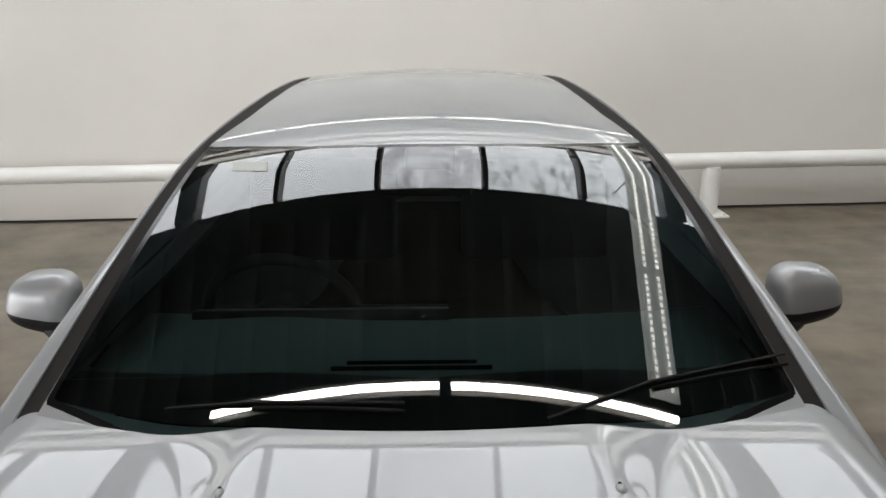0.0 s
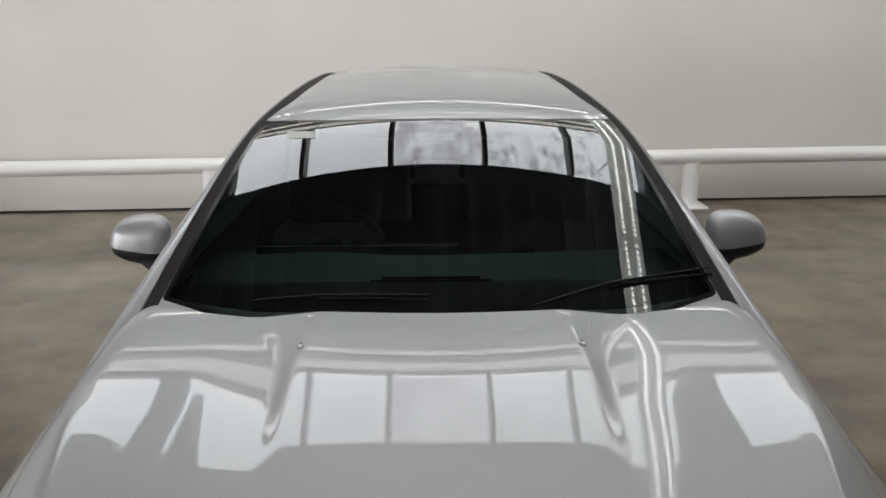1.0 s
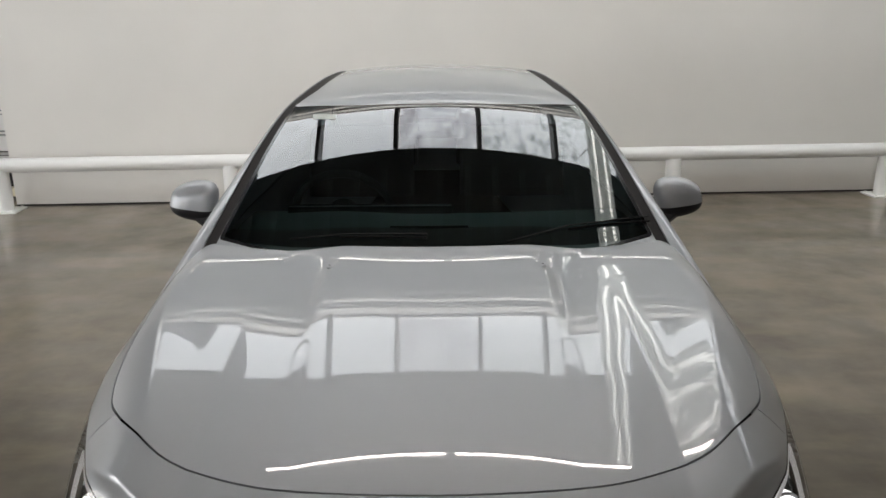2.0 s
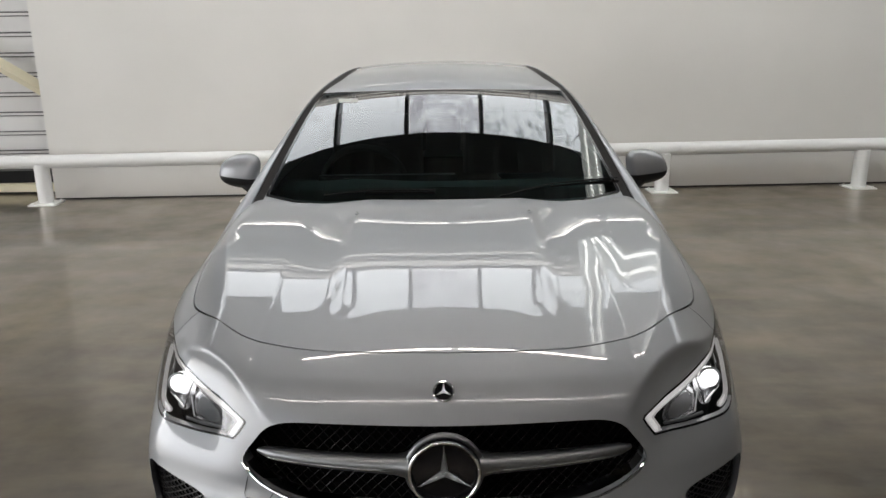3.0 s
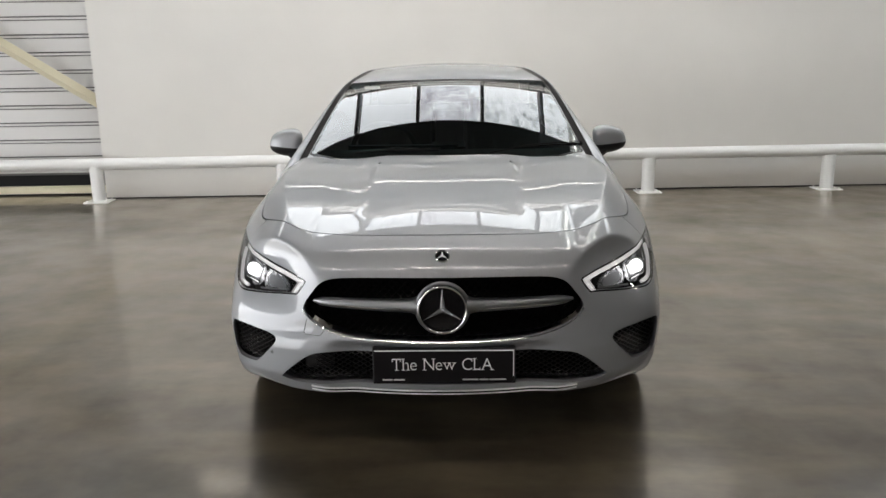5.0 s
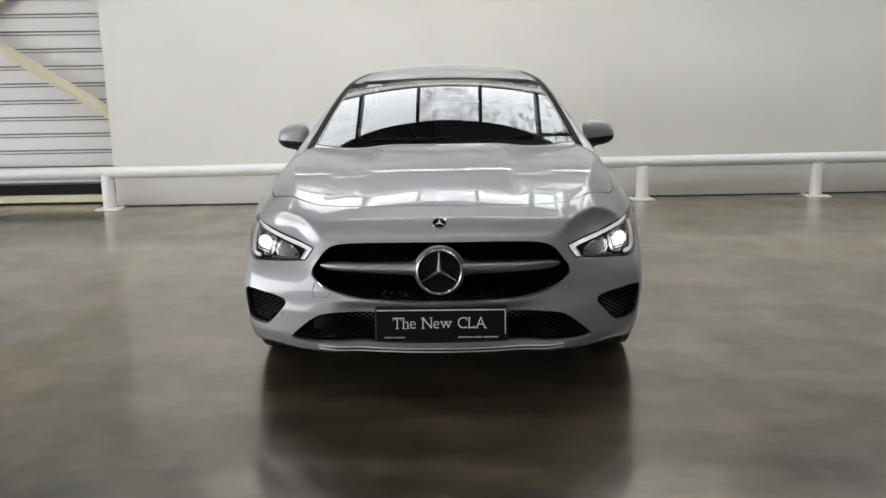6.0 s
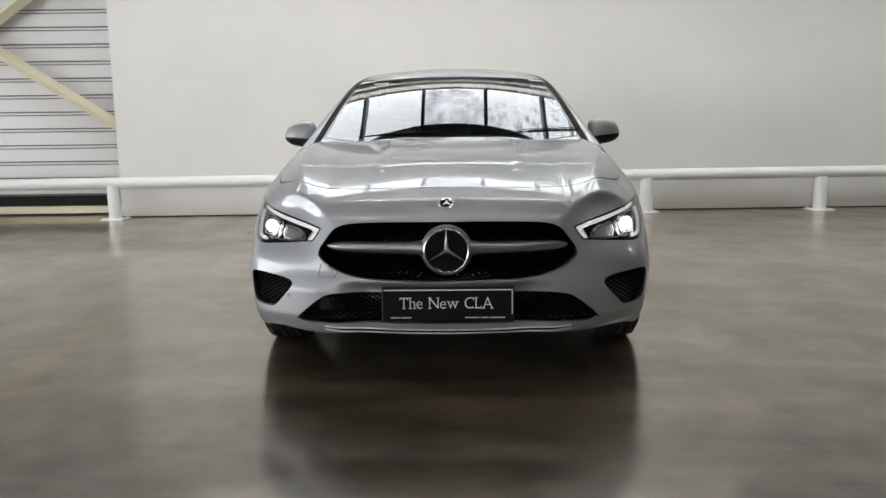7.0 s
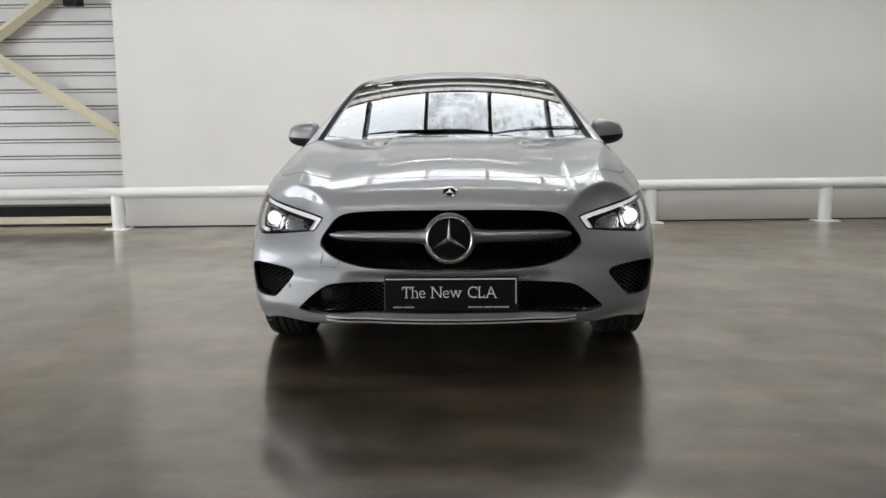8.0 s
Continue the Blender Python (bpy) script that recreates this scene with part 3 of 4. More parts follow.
def hood_top(ax, y):
    """Height of hood, cowl and boot deck: a crowned dome between two lines, flatter outer panels, and shoulders that fall away past a crease."""
    w = np.minimum(ax, 0.5 + 0.2 * np.maximum(ax - 0.5, 0)) ** 2
    z = centre_line(y - 0.18 * w * (1 - step(0.25, 1.15, y))) - lip_drop(y - (0.5 - 0.1 * step(0.3, 0.6, ax)) * ax ** 2 + 0.035 * step(0.08, 0.38, ax)) - 0.115 * w * (1 - step(0.2, 1.2, y))
    edge = crease_line(y)
    past = shoulder(ax, y) - shoulder(edge, y) + 0.11 * (1 - step(0.3, 0.75, y)) * (ax - edge)
    z = z - (np.sqrt(past * past + 0.0014 ** 2) + past) / 2 * np.where(ax > edge - 0.1, 1, 0)
    line = 0.285 + 0.03 * y
    on_hood = step(0.2, 0.5, y) * (1 - step(1.5, 1.8, y))
    c = -smax(-ax, -line, 0.012)
    z = z - ((0.038 * c ** 2 + 0.385 * c ** 4) * (1 - 0.6 * step(0.9, 1.3, y)) + 0.02 * np.maximum(ax - line, 0) ** 1.5) * on_hood
    soft = 1 - step(0.2, 0.5, y)
    fade = step(1.0, 1.4, y)
    beside = step(line - 0.006 - 0.18 * soft - 0.08 * fade, line + 0.035 + 0.18 * soft + 0.16 * fade, ax)
    hollow = np.maximum(np.minimum(ax, edge) - edge + 0.12, 0)
    roll = np.maximum(1 - (y - 0.035 - 0.31 * ax ** 2) / 0.085, 0)
    z = z - 0.040 * np.where(roll > 1, 2 * roll - 1, roll ** 2) * (1 - step(0.40, 0.64, ax))
    return z + panel_rise(y) * beside + 0.4 * hollow ** 2 * step(0.3, 0.5, y) * (1 - step(0.8, 1.0, y))


def nose(ax, z):
    y = 0.30 * ax ** 2 + 0.25 * ax ** 6
    y = y + (0.10 + 0.22 * step(0.43, 0.60, ax)) * step(0.48, 0.74, z) * ax ** 2
    y = y + 0.012 * step(0.44, 0.50, z) + 0.02 * step(0.60, 0.75, z)
    y = y - 0.015 * (1 - step(0.40, 0.47, z)) * step(0.35, 0.6, ax)
    y = y + 0.035 * (1 - step(0.42, 0.46, z)) * (1 - step(0.3, 0.45, ax))
    y = y + 0.10 * (1 - step(0.16, 0.31, z)) * (0.35 + 0.65 * step(0.4, 0.75, ax))
    return y


def tail(ax, z):
    return 4.69 - 0.35 * ax ** 2 - 0.25 * ax ** 6 - 0.10 * step(0.6, 1.1, z) - 0.12 * (1 - step(0.2, 0.45, z)) + 0.03 * step(1.0, 1.08, z)


def lower_body(x, y, z):
    ax = np.abs(x)
    side = ax - flank(y) + flank_section(z) + fender_lean(z) * (1 - step(1.3, 1.75, y)) + 0.010 * np.exp(-((z - 0.52) / 0.1) ** 2) * step(1.2, 1.6, y) * (1 - step(3.0, 3.4, y))
    f = smax(z - hood_top(ax, y), side, 0.07)
    f = smax(f, nose(ax, z) - y, 0.020 - 0.006 * step(0.2, 0.45, ax) + 0.035 * np.maximum(step(0.72, 0.85, ax), 1 - step(0.56, 0.64, z)))
    f = smax(f, y - tail(ax, z), 0.07)
    return smax(f, 0.17 + (0.062 + 0.05 * step(0.55, 0.85, ax)) * (1 - step(0.05, 0.55, y)) - z, 0.028)


roof_line = spline((1.0, 1.12), (1.6, 1.245), (1.85, 1.302), (2.0, 1.338), (2.15, 1.372), (2.4, 1.406), (2.75, 1.426), (3.0, 1.422), (3.4, 1.385), (3.8, 1.30), (4.2, 1.17), (4.5, 1.06), (4.8, 0.94))
cabin_plan = spline((1.0, 0.80), (1.4, 0.805), (2.0, 0.80), (2.8, 0.795), (3.4, 0.765), (4.0, 0.69), (4.6, 0.58))


def cabin(x, y, z):
    ax = np.abs(x)
    top = z - roof_line(y) + 0.13 * ax ** 2
    side = ax - cabin_plan(y) + 0.48 * (z - 0.95) + 0.12 * np.maximum(z - 0.95, 0) ** 2 + 4.0 * np.maximum(z - 1.29, 0) ** 2
    d = z - 0.985
    glass = (1.252 + (0.25 + 0.25 * np.clip(d, -0.1, 0.4)) * ax ** 2 + 1.9 * d + 2.0 * np.maximum(d, 0) ** 3 - y) * 0.442
    f = smax(top, glass, 0.016)
    return smax(f, side, 0.03)


def lattice(lo, hi, fine, coarse, edge0, edge1):
    """Steps from lo to hi, fine up to edge0 and from edge1, coarse between."""
    a = list(np.arange(lo, edge0, fine)) + list(np.arange(edge0, edge1, coarse)) + list(np.arange(edge1, hi, fine)) + [hi]
    return np.array(a)


shell = wrap(lower_body, None, None, np.array([-0.5, 0.62, 0.45]), np.array([0.5, 4.1, 0.6]),
             (np.linspace(-0.93, 0.93, 157), lattice(-0.05, 4.75, 0.0125, 0.03, 1.5, 4.4), np.linspace(0.14, 1.12, 81)))
dome = wrap(cabin, None, None, np.array([-0.3, 2.1, 0.9]), np.array([0.3, 3.3, 1.1]),
            (np.linspace(-0.85, 0.85, 115), np.linspace(1.1, 4.75, 200), np.linspace(0.86, 1.48, 50)))

# outlines, seen from the front (x, z), from above (x, y) and from the side (y, z)
GRILLE = ring_curve([(-0.42, 0.668), (-0.28, 0.684), (0, 0.688), (0.28, 0.684), (0.42, 0.668), (0.48, 0.615), (0.513, 0.55), (0.45, 0.497), (0.33, 0.466), (0.15, 0.458), (0, 0.457), (-0.15, 0.458), (-0.33, 0.466), (-0.45, 0.497), (-0.513, 0.55), (-0.48, 0.615)], 6)
INTAKE = ring_curve([(-0.3, 0.408), (0, 0.41), (0.3, 0.408), (0.45, 0.402), (0.52, 0.372), (0.605, 0.298), (0.60, 0.290), (0.525, 0.277), (0.3, 0.282), (0, 0.283), (-0.3, 0.282), (-0.525, 0.277), (-0.60, 0.290), (-0.605, 0.298), (-0.52, 0.372), (-0.45, 0.402)], 6)
LIGHT = ring_curve([(0.512, 0.657), (0.505, 0.648), (0.537, 0.603), (0.552, 0.598), (0.70, 0.580), (0.80, 0.572), (0.85, 0.60), (0.872, 0.66), (0.876, 0.725), (0.868, 0.728), (0.80, 0.712), (0.69, 0.692)], 6)
VENT = ring_curve([(0.822, 0.459), (0.705, 0.458), (0.649, 0.450), (0.629, 0.440), (0.628, 0.423), (0.664, 0.380), (0.706, 0.337), (0.726, 0.328), (0.785, 0.330), (0.814, 0.347), (0.826, 0.405)], 6)
_edge = [(0.305, 0.234), (0.512, 0.317), (0.616, 0.395), (0.715, 0.513), (0.77, 0.619), (0.788, 0.772), (0.779, 1.0), (0.775, 1.3), (0.76, 1.39), (0.74, 1.4), (0.4, 1.285)]
HOOD = ring_curve([(0, 0.203)] + _edge + [(0, 1.245)] + [(-x, y) for x, y in reversed(_edge)], 6)
WELL = ring_curve([(-0.7, 1.5), (-0.7, 1.5), (0, 1.42), (0, 1.42), (0.7, 1.5), (0.7, 1.5), (0.66, 3.4), (0.66, 3.4), (0.5, 3.9), (0.5, 3.9), (-0.5, 3.9), (-0.5, 3.9), (-0.66, 3.4), (-0.66, 3.4)], 4)
SCREEN = ring_curve([(-0.7, 1.36), (-0.7, 1.36), (0, 1.0), (0, 1.0), (0.7, 1.36), (0.7, 1.36), (0.565, 2.075), (0.545, 2.08), (0.3, 2.025), (0, 2.008), (-0.3, 2.025), (-0.545, 2.08), (-0.565, 2.075)], 6)
SIDE_WINDOW = ring_curve([(1.72, 0.975), (1.72, 0.975), (2.1, 1.21), (2.5, 1.325), (2.95, 1.345), (3.4, 1.28), (3.85, 1.09), (3.85, 1.06), (3.6, 1.02), (2.6, 0.985)], 6)
REAR_WINDOW = ring_curve([(-0.45, 3.5), (0, 3.45), (0.45, 3.5), (0.5, 3.7), (0.52, 4.25), (0.45, 4.3), (0, 4.33), (-0.45, 4.3), (-0.52, 4.25), (-0.5, 3.7)], 6)

car = thing("car", "silver metallic four-door coupe saloon with lit headlamps and black grille", "car")


def front(skin, poly, mirror=False):
    q = np.stack([np.abs(skin.v[:, 0]) if mirror else skin.v[:, 0], skin.v[:, 2]], 1)
    return np.where((skin.v[:, 1] < 1.0), signed(poly, q), 9.0)


def plan(skin, poly, low):
    return np.where(skin.v[:, 2] > low, signed(poly, skin.v[:, :2]), 9.0)


def lateral(skin, poly, least):
    return np.where(np.abs(skin.v[:, 0]) > least, signed(poly, skin.v[:, 1:]), 9.0)


def wheel_hole(skin, y, r):
    d = np.hypot(skin.v[:, 1] - y, skin.v[:, 2] - 0.325) - r
    return np.where(np.abs(skin.v[:, 0]) > 0.55, d, 9.0)


AXLES = (0.93, 3.66)
for y in AXLES:
    _, shell = shell.cut(wheel_hole(shell, y, 0.352))
grille_cover, shell = shell.cut(front(shell, GRILLE))
intake_cover, shell = shell.cut(front(shell, INTAKE))
light_cover, shell = shell.cut(front(shell, LIGHT, True))
vent_cover, shell = shell.cut(front(shell, VENT, True))
s = plan(shell, HOOD, 0.62)
hood, rest = shell.cut(s + 0.002)
_, rest = rest.cut(plan(rest, HOOD, 0.62) - 0.002)
opening = lambda c: (c[:, 1] < 0.9) & (c[:, 2] < 0.74)
hood.object("hood", PAINT, car, rim=0.012)


# panels behind the hood, each with a narrow gap
def band(skin, lo, hi, inside):
    """Cut away a strip lo < s < hi, give the two sides."""
    a, b = skin.cut(inside(skin) - lo)
    _, b = b.cut(inside(b) - hi)
    return a, b


_, rest = rest.cut(plan(rest, WELL, 0.8))
front_end, back = band(rest, -0.0015, 0.0015, lambda k: k.v[:, 1] - 1.42 - 0.12 * (k.v[:, 2] - 0.6))
fenders, bumper = band(front_end, -0.0015, 0.0015, lambda k: 0.60 - k.v[:, 1] - 0.35 * (k.v[:, 2] - 0.6))
bumper.object("front_bumper", PAINT, car, rim=0.03, along=(0, 1, 0), near=opening)
cowl_zone = lambda c: (np.abs(c[:, 0]) < 0.745) & (c[:, 1] > 1.2) & (c[:, 2] > 0.85)
fenders.where(cowl_zone).object("cowl", PLASTIC, car)
fenders = fenders.where(lambda c: ~cowl_zone(c))
for sign in (-1, 1):
    fenders.where(lambda c: c[:, 0] * sign > 0).object("fender", PAINT, car, rim=0.02)
doors, tail_end = band(back, -0.0015, 0.0015, lambda k: k.v[:, 1] - 3.28 - 0.5 * np.maximum(k.v[:, 2] - 0.75, 0) + 0.35 * np.maximum(0.7 - k.v[:, 2], 0))
front_doors, rear_doors = band(doors, -0.0015, 0.0015, lambda k: k.v[:, 1] - 2.52)
for sheet in (front_doors, rear_doors):
    for sign in (-1, 1):
        door = sheet.where(lambda c: (c[:, 0] * sign > 0) & (np.abs(c[:, 0]) > 0.7) & (c[:, 2] > 0.27)).object("door", PAINT, car, rim=0.015)
        c = 2.38 if sheet is front_doors else 3.16
        bm = bmesh.new()
        tube(bm, [(sign * 0.897, c - 0.11, 0.80), (sign * 0.925, c - 0.085, 0.802), (sign * 0.928, c, 0.805), (sign * 0.925, c + 0.085, 0.808), (sign * 0.897, c + 0.11, 0.81)], 0.014, 8)
        part("door_handle", bm, PAINT, door, smooth=True)
    sheet.where(lambda c: (np.abs(c[:, 0]) <= 0.7) | (c[:, 2] <= 0.27)).object("sill_and_floor", PLASTIC, car)
lid, tail_body = tail_end.cut(np.where((tail_end.v[:, 2] > 0.8), np.maximum(np.abs(tail_end.v[:, 0]) - 0.52, 3.95 - tail_end.v[:, 1]), 0.1))
lid.object("boot_lid", PAINT, car, rim=0.01)
TAIL = ring_curve([(0.44, 0.80), (0.62, 0.815), (0.80, 0.80), (0.83, 0.76), (0.80, 0.72), (0.62, 0.725), (0.46, 0.745)], 5)
glow, tail_body = tail_body.cut(np.where(tail_body.v[:, 1] > 4.1, signed(TAIL, np.stack([np.abs(tail_body.v[:, 0]), tail_body.v[:, 2]], 1)), 9.0))
for sign in (-1, 1):
    glow.where(lambda c: c[:, 0] * sign > 0).object("tail_light", REDGLASS, car, "dark red tail light", rim=0.01)
tail_body.object("rear_body", PAINT, car, rim=0.02)

# near-black sheets paint the shade deep behind the openings; wheel arch liners
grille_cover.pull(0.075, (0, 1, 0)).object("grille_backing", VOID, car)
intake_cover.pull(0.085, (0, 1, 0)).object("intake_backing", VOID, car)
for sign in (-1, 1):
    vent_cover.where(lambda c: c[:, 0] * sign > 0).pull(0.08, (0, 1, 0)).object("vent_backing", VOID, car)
    for y in AXLES:
        bm = bmesh.new()
        lathe(bm, [(0.36, sign * 0.88), (0.37, sign * 0.6), (0.05, sign * 0.58)], (0, y, 0.325), 40)
        bmesh.ops.delete(bm, geom=[v for v in bm.verts if v.co.z < 0.3], context="VERTS")
        part("wheel_arch_liner", bm, PLASTIC, car)
# near-black slab inside the body, standing in for its dark hollow
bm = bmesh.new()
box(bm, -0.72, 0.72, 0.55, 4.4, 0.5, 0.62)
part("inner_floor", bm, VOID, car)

# cabin
screen, dome = dome.cut(plan(dome, SCREEN, 0.5))
inner, frit = screen.cut(plan(screen, SCREEN, 0.5) + 0.013)
inner.object("windscreen", GLASS, car, "dark tinted windscreen glass")
frit.object("windscreen_border", BLACK, car)
rear, dome = dome.cut(np.where(dome.v[:, 1] > 3.3, plan(dome, REAR_WINDOW, 0.9), 9.0))
rear.object("rear_window", SIDEGLASS, car)
sides, dome = dome.cut(lateral(dome, SIDE_WINDOW, 0.3))
for sign in (-1, 1):
    sides.where(lambda c: c[:, 0] * sign > 0).object("side_window", SIDEGLASS, car)


def trim_band(skin):
    """Across the roof's edge: from the trim's middle line."""
    v = skin.v
    line = np.interp(v[:, 1], [1.2, 1.36, 2.075, 2.3, 2.55, 2.9, 3.4], [0.752, 0.722, 0.585, 0.535, 0.498, 0.468, 0.435])
    wide = 0.021 + 0.013 * step(2.05, 2.3, v[:, 1])
    return np.where((v[:, 2] > 0.93) & (v[:, 1] < 3.45), np.abs(np.abs(v[:, 0]) - line + 0.3 * (wide - 0.021)) - wide, 9.0)


trim, dome = dome.cut(trim_band(dome))
for sign in (-1, 1):
    trim.where(lambda c: c[:, 0] * sign > 0).pull(0.004).object("roof_trim", PILLAR, car)
dome.object("roof", PAINT, car, rim=0.012)


# ---------------------------------------------------------------- the car: its fittings
def nose_y(x, z, lo=-0.15, hi=0.95):
    """Where the front skin lies at x, z."""
    x, z = np.broadcast_arrays(np.asarray(x, float), np.asarray(z, float))
    a, b = np.full(x.shape, lo), np.full(x.shape, hi)
    for _ in range(30):
        m = (a + b) / 2
        out = lower_body(x, m, z) > 0
        a, b = np.where(out, m, a), np.where(out, b, m)
    return (a + b) / 2


def screen_z(x, y):
    """Height of the cabin's skin over x, y."""
    a, b = 0.8, 1.6
    for _ in range(30):
        m = (a + b) / 2
        a, b = (m, b) if float(cabin(np.float64(x), np.float64(y), np.float64(m))) < 0 else (a, m)
    return a


def net(bm, poly, pitch, height, depth, r):
    """A diamond net of thin bars inside an outline on the nose."""
    x0, z0 = poly.min(0)
    x1, z1 = poly.max(0)
    ends = []
    for j in range(int((z1 - z0) / height) + 2):
        for i in range(int((x1 - x0) / pitch) + 2):
            x, z = x0 + (i + 0.5 * (j % 2)) * pitch, z0 + j * height
            for dx in (-0.5, 0.5):
                ends.append((x, z, x + dx * pitch, z + height))
    q = np.array(ends)
    mid = np.stack([(q[:, 0] + q[:, 2]) / 2, (q[:, 1] + q[:, 3]) / 2], 1)
    q = q[signed(poly, mid) < -0.004]
    ya, yb = nose_y(q[:, 0], q[:, 1]), nose_y(q[:, 2], q[:, 3])
    for (xa, za, xb, zb), u, v in zip(q, ya, yb):
        tube(bm, [(xa, u + depth, za), (xb, v + depth, zb)], r, 4)
    return bm


# grille
grille = thing("grille", "", "")
grille.parent = car
tagged(grille, "gloss black grille with silver blades and a round badge")
part("grille_mesh", net(bmesh.new(), GRILLE, 0.030, 0.015, 0.06, 0.0018), GLOSSMESH, grille)
for sign in (-1, 1):
    xs = np.linspace(0.085, 0.472, 14)
    ys = nose_y(xs * sign, 0.585 + 0 * xs)
    rs = np.interp(xs, [0.085, 0.11, 0.16, 0.4, 0.45, 0.465], [0.034, 0.026, 0.0235, 0.0185, 0.0145, 0.006])
    bm = tube(bmesh.new(), [(x * sign, y + 0.018, 0.587) for x, y in zip(xs, ys)], rs, 14)
    part("blade", bm, SATIN, grille, smooth=True)
    bm = tube(bmesh.new(), [(x * sign, y + 0.018 - 0.0165 * r / 0.0165, 0.581) for x, y, r in zip(xs[2:-1], ys[2:-1], rs[2:-1])], 0.0020, 8)
    part("chrome_line", bm, CHROME, grille, smooth=True)


def torus(bm, centre, R, r, n=64, k=12, tilt=0.0):
    m = pose(*centre, tilt, 0, 0)
    tube(bm, [m @ Vector((R * math.cos(a), 0, R * math.sin(a))) for a in np.linspace(0, math.tau, n, endpoint=False)], r, k, closed=True, up=(0, 1, 0))
    return bm


BADGE = (0, -0.004, 0.581)
part("badge_collar", torus(bmesh.new(), (0, 0.02, 0.581), 0.091, 0.0075), SATIN, grille, smooth=True)
part("badge_ring", torus(bmesh.new(), BADGE, 0.0845, 0.0045), CHROME, grille, smooth=True)
bm = bmesh.new()
lathe(bm, [(0.0, 0.0), (0.05, 0.0), (0.088, 0.004), (0.088, 0.02)], (0, 0.004, 0.581), 48, Matrix.Rotation(radians(90), 4, "Z"))
part("badge_disc", bm, BLACK, grille, smooth=True)


def star(bm, centre, reach, waist, height):
    m = Matrix.Translation(centre)
    peak = bm.verts.new(m @ Vector((0, -height, 0)))
    outer = []
    for k in range(6):
        a = math.pi / 2 + k * math.pi / 3
        r = reach if k % 2 == 0 else waist
        outer.append(bm.verts.new(m @ Vector((r * math.cos(a), 0, r * math.sin(a)))))
    for k in range(6):
        bm.faces.new((peak, outer[k], outer[(k + 1) % 6]))
    return bm


part("badge_emblem", star(bmesh.new(), (0, 0.0, 0.581), 0.081, 0.0105, 0.014), EMBLEM, grille)

# small round badge on the nose
rise = [float(hood_top(np.float64(0), np.float64(y))) for y in (0.067, 0.087, 0.107)]
m = Matrix.Translation((0, 0.087, rise[1] + 0.001)) @ Matrix.Rotation(math.atan2(rise[2] - rise[0], 0.04) - radians(90), 4, "X")
bm = bmesh.new()
torus(bm, (0, 0, 0), 0.025, 0.0028, 40, 8)
bmesh.ops.transform(bm, matrix=m, verts=bm.verts)
badge = part("hood_badge", bm, CHROME, car, smooth=True)
bm = star(bmesh.new(), (0, -0.0025, 0), 0.021, 0.0045, 0.003)
bmesh.ops.transform(bm, matrix=m, verts=bm.verts)
part("badge_star", bm, BRIGHT, badge, "silver three-pointed emblem")
bm = bmesh.new()
lathe(bm, [(0.0, -0.001), (0.024, 0.0), (0.026, 0.006)], (0, 0, 0), 32, Matrix.Rotation(radians(90), 4, "Z"))
bmesh.ops.transform(bm, matrix=m, verts=bm.verts)
part("badge_disc", bm, BLACK, badge)


# bright line round the lower edge of the grille
def on_nose(points, depth):
    p = np.array(points)
    return [(x, y + depth, z) for (x, z), y in zip(p, nose_y(p[:, 0], p[:, 1]))]


low = [q for q in ring_curve([(0.505, 0.575), (0.513, 0.55), (0.45, 0.497), (0.33, 0.466), (0.15, 0.458), (0, 0.457), (-0.15, 0.458), (-0.33, 0.466), (-0.45, 0.497), (-0.513, 0.55), (-0.505, 0.575)], 6) if q[1] < 0.572 and abs(q[0]) < 0.5145]
low = sorted(low, key=lambda q: q[0])
part("grille_edge", tube(bmesh.new(), on_nose(low, 0.004), 0.004, 8), CHROME, grille, smooth=True)

# lower intake
intake = thing("lower_intake", "", "")
intake.parent = car
tagged(intake, "black honeycomb lower air intake")
part("intake_mesh", net(bmesh.new(), INTAKE, 0.030, 0.0088, 0.05, 0.0025), MESHBLACK, intake)
part("sensor_cover", box(bmesh.new(), -0.52, -0.41, 0.112, 0.15, 0.318, 0.391, bevel=0.017), PLASTIC, intake, smooth=True)
for sign in (-1, 1):
    part("vent_mesh", net(bmesh.new(), VENT * np.array([sign, 1.0]), 0.026, 0.0085, 0.045, 0.0022), MESHBLACK, car, "black honeycomb mesh in the side vent")
for z, r, d in ((0.258, 0.0036, -0.006), (0.2425, 0.0036, -0.006)):
    xs = np.linspace(-0.49, 0.49, 41)
    bm = tube(bmesh.new(), [(x, y + d, z + 0.010 * (abs(x) / 0.49) ** 4) for x, y in zip(xs, nose_y(xs, z + 0 * xs))], r, 8)
    part("chin_strip", bm, BRIGHT, car, "chrome strip along the bumper's chin", smooth=True)
xs = np.linspace(-0.485, 0.485, 41)
bm = tube(bmesh.new(), [(x, y - 0.003, 0.250 + 0.010 * (abs(x) / 0.49) ** 4) for x, y in zip(xs, nose_y(xs, 0.250 + 0 * xs))], [0.0045 * min(1, (0.487 - abs(x)) / 0.08 + 0.05) for x in xs], 8)
part("chin_groove", bm, VOID, car)
for x, z in ((-0.641, 0.383), (0.641, 0.383), (-0.30, 0.432), (0.30, 0.432)):
    bm = bmesh.new()
    lathe(bm, [(0.0, -0.002), (0.008, -0.001), (0.0095, 0.004)], (x, float(nose_y(x, z)), z), 20, Matrix.Rotation(radians(90), 4, "Z"))
    part("parking_sensor", bm, PAINT, car, smooth=True)
hook = [(-0.500, 0.520), (-0.511, 0.474), (-0.507, 0.465), (-0.449, 0.464), (-0.442, 0.472), (-0.428, 0.493)]
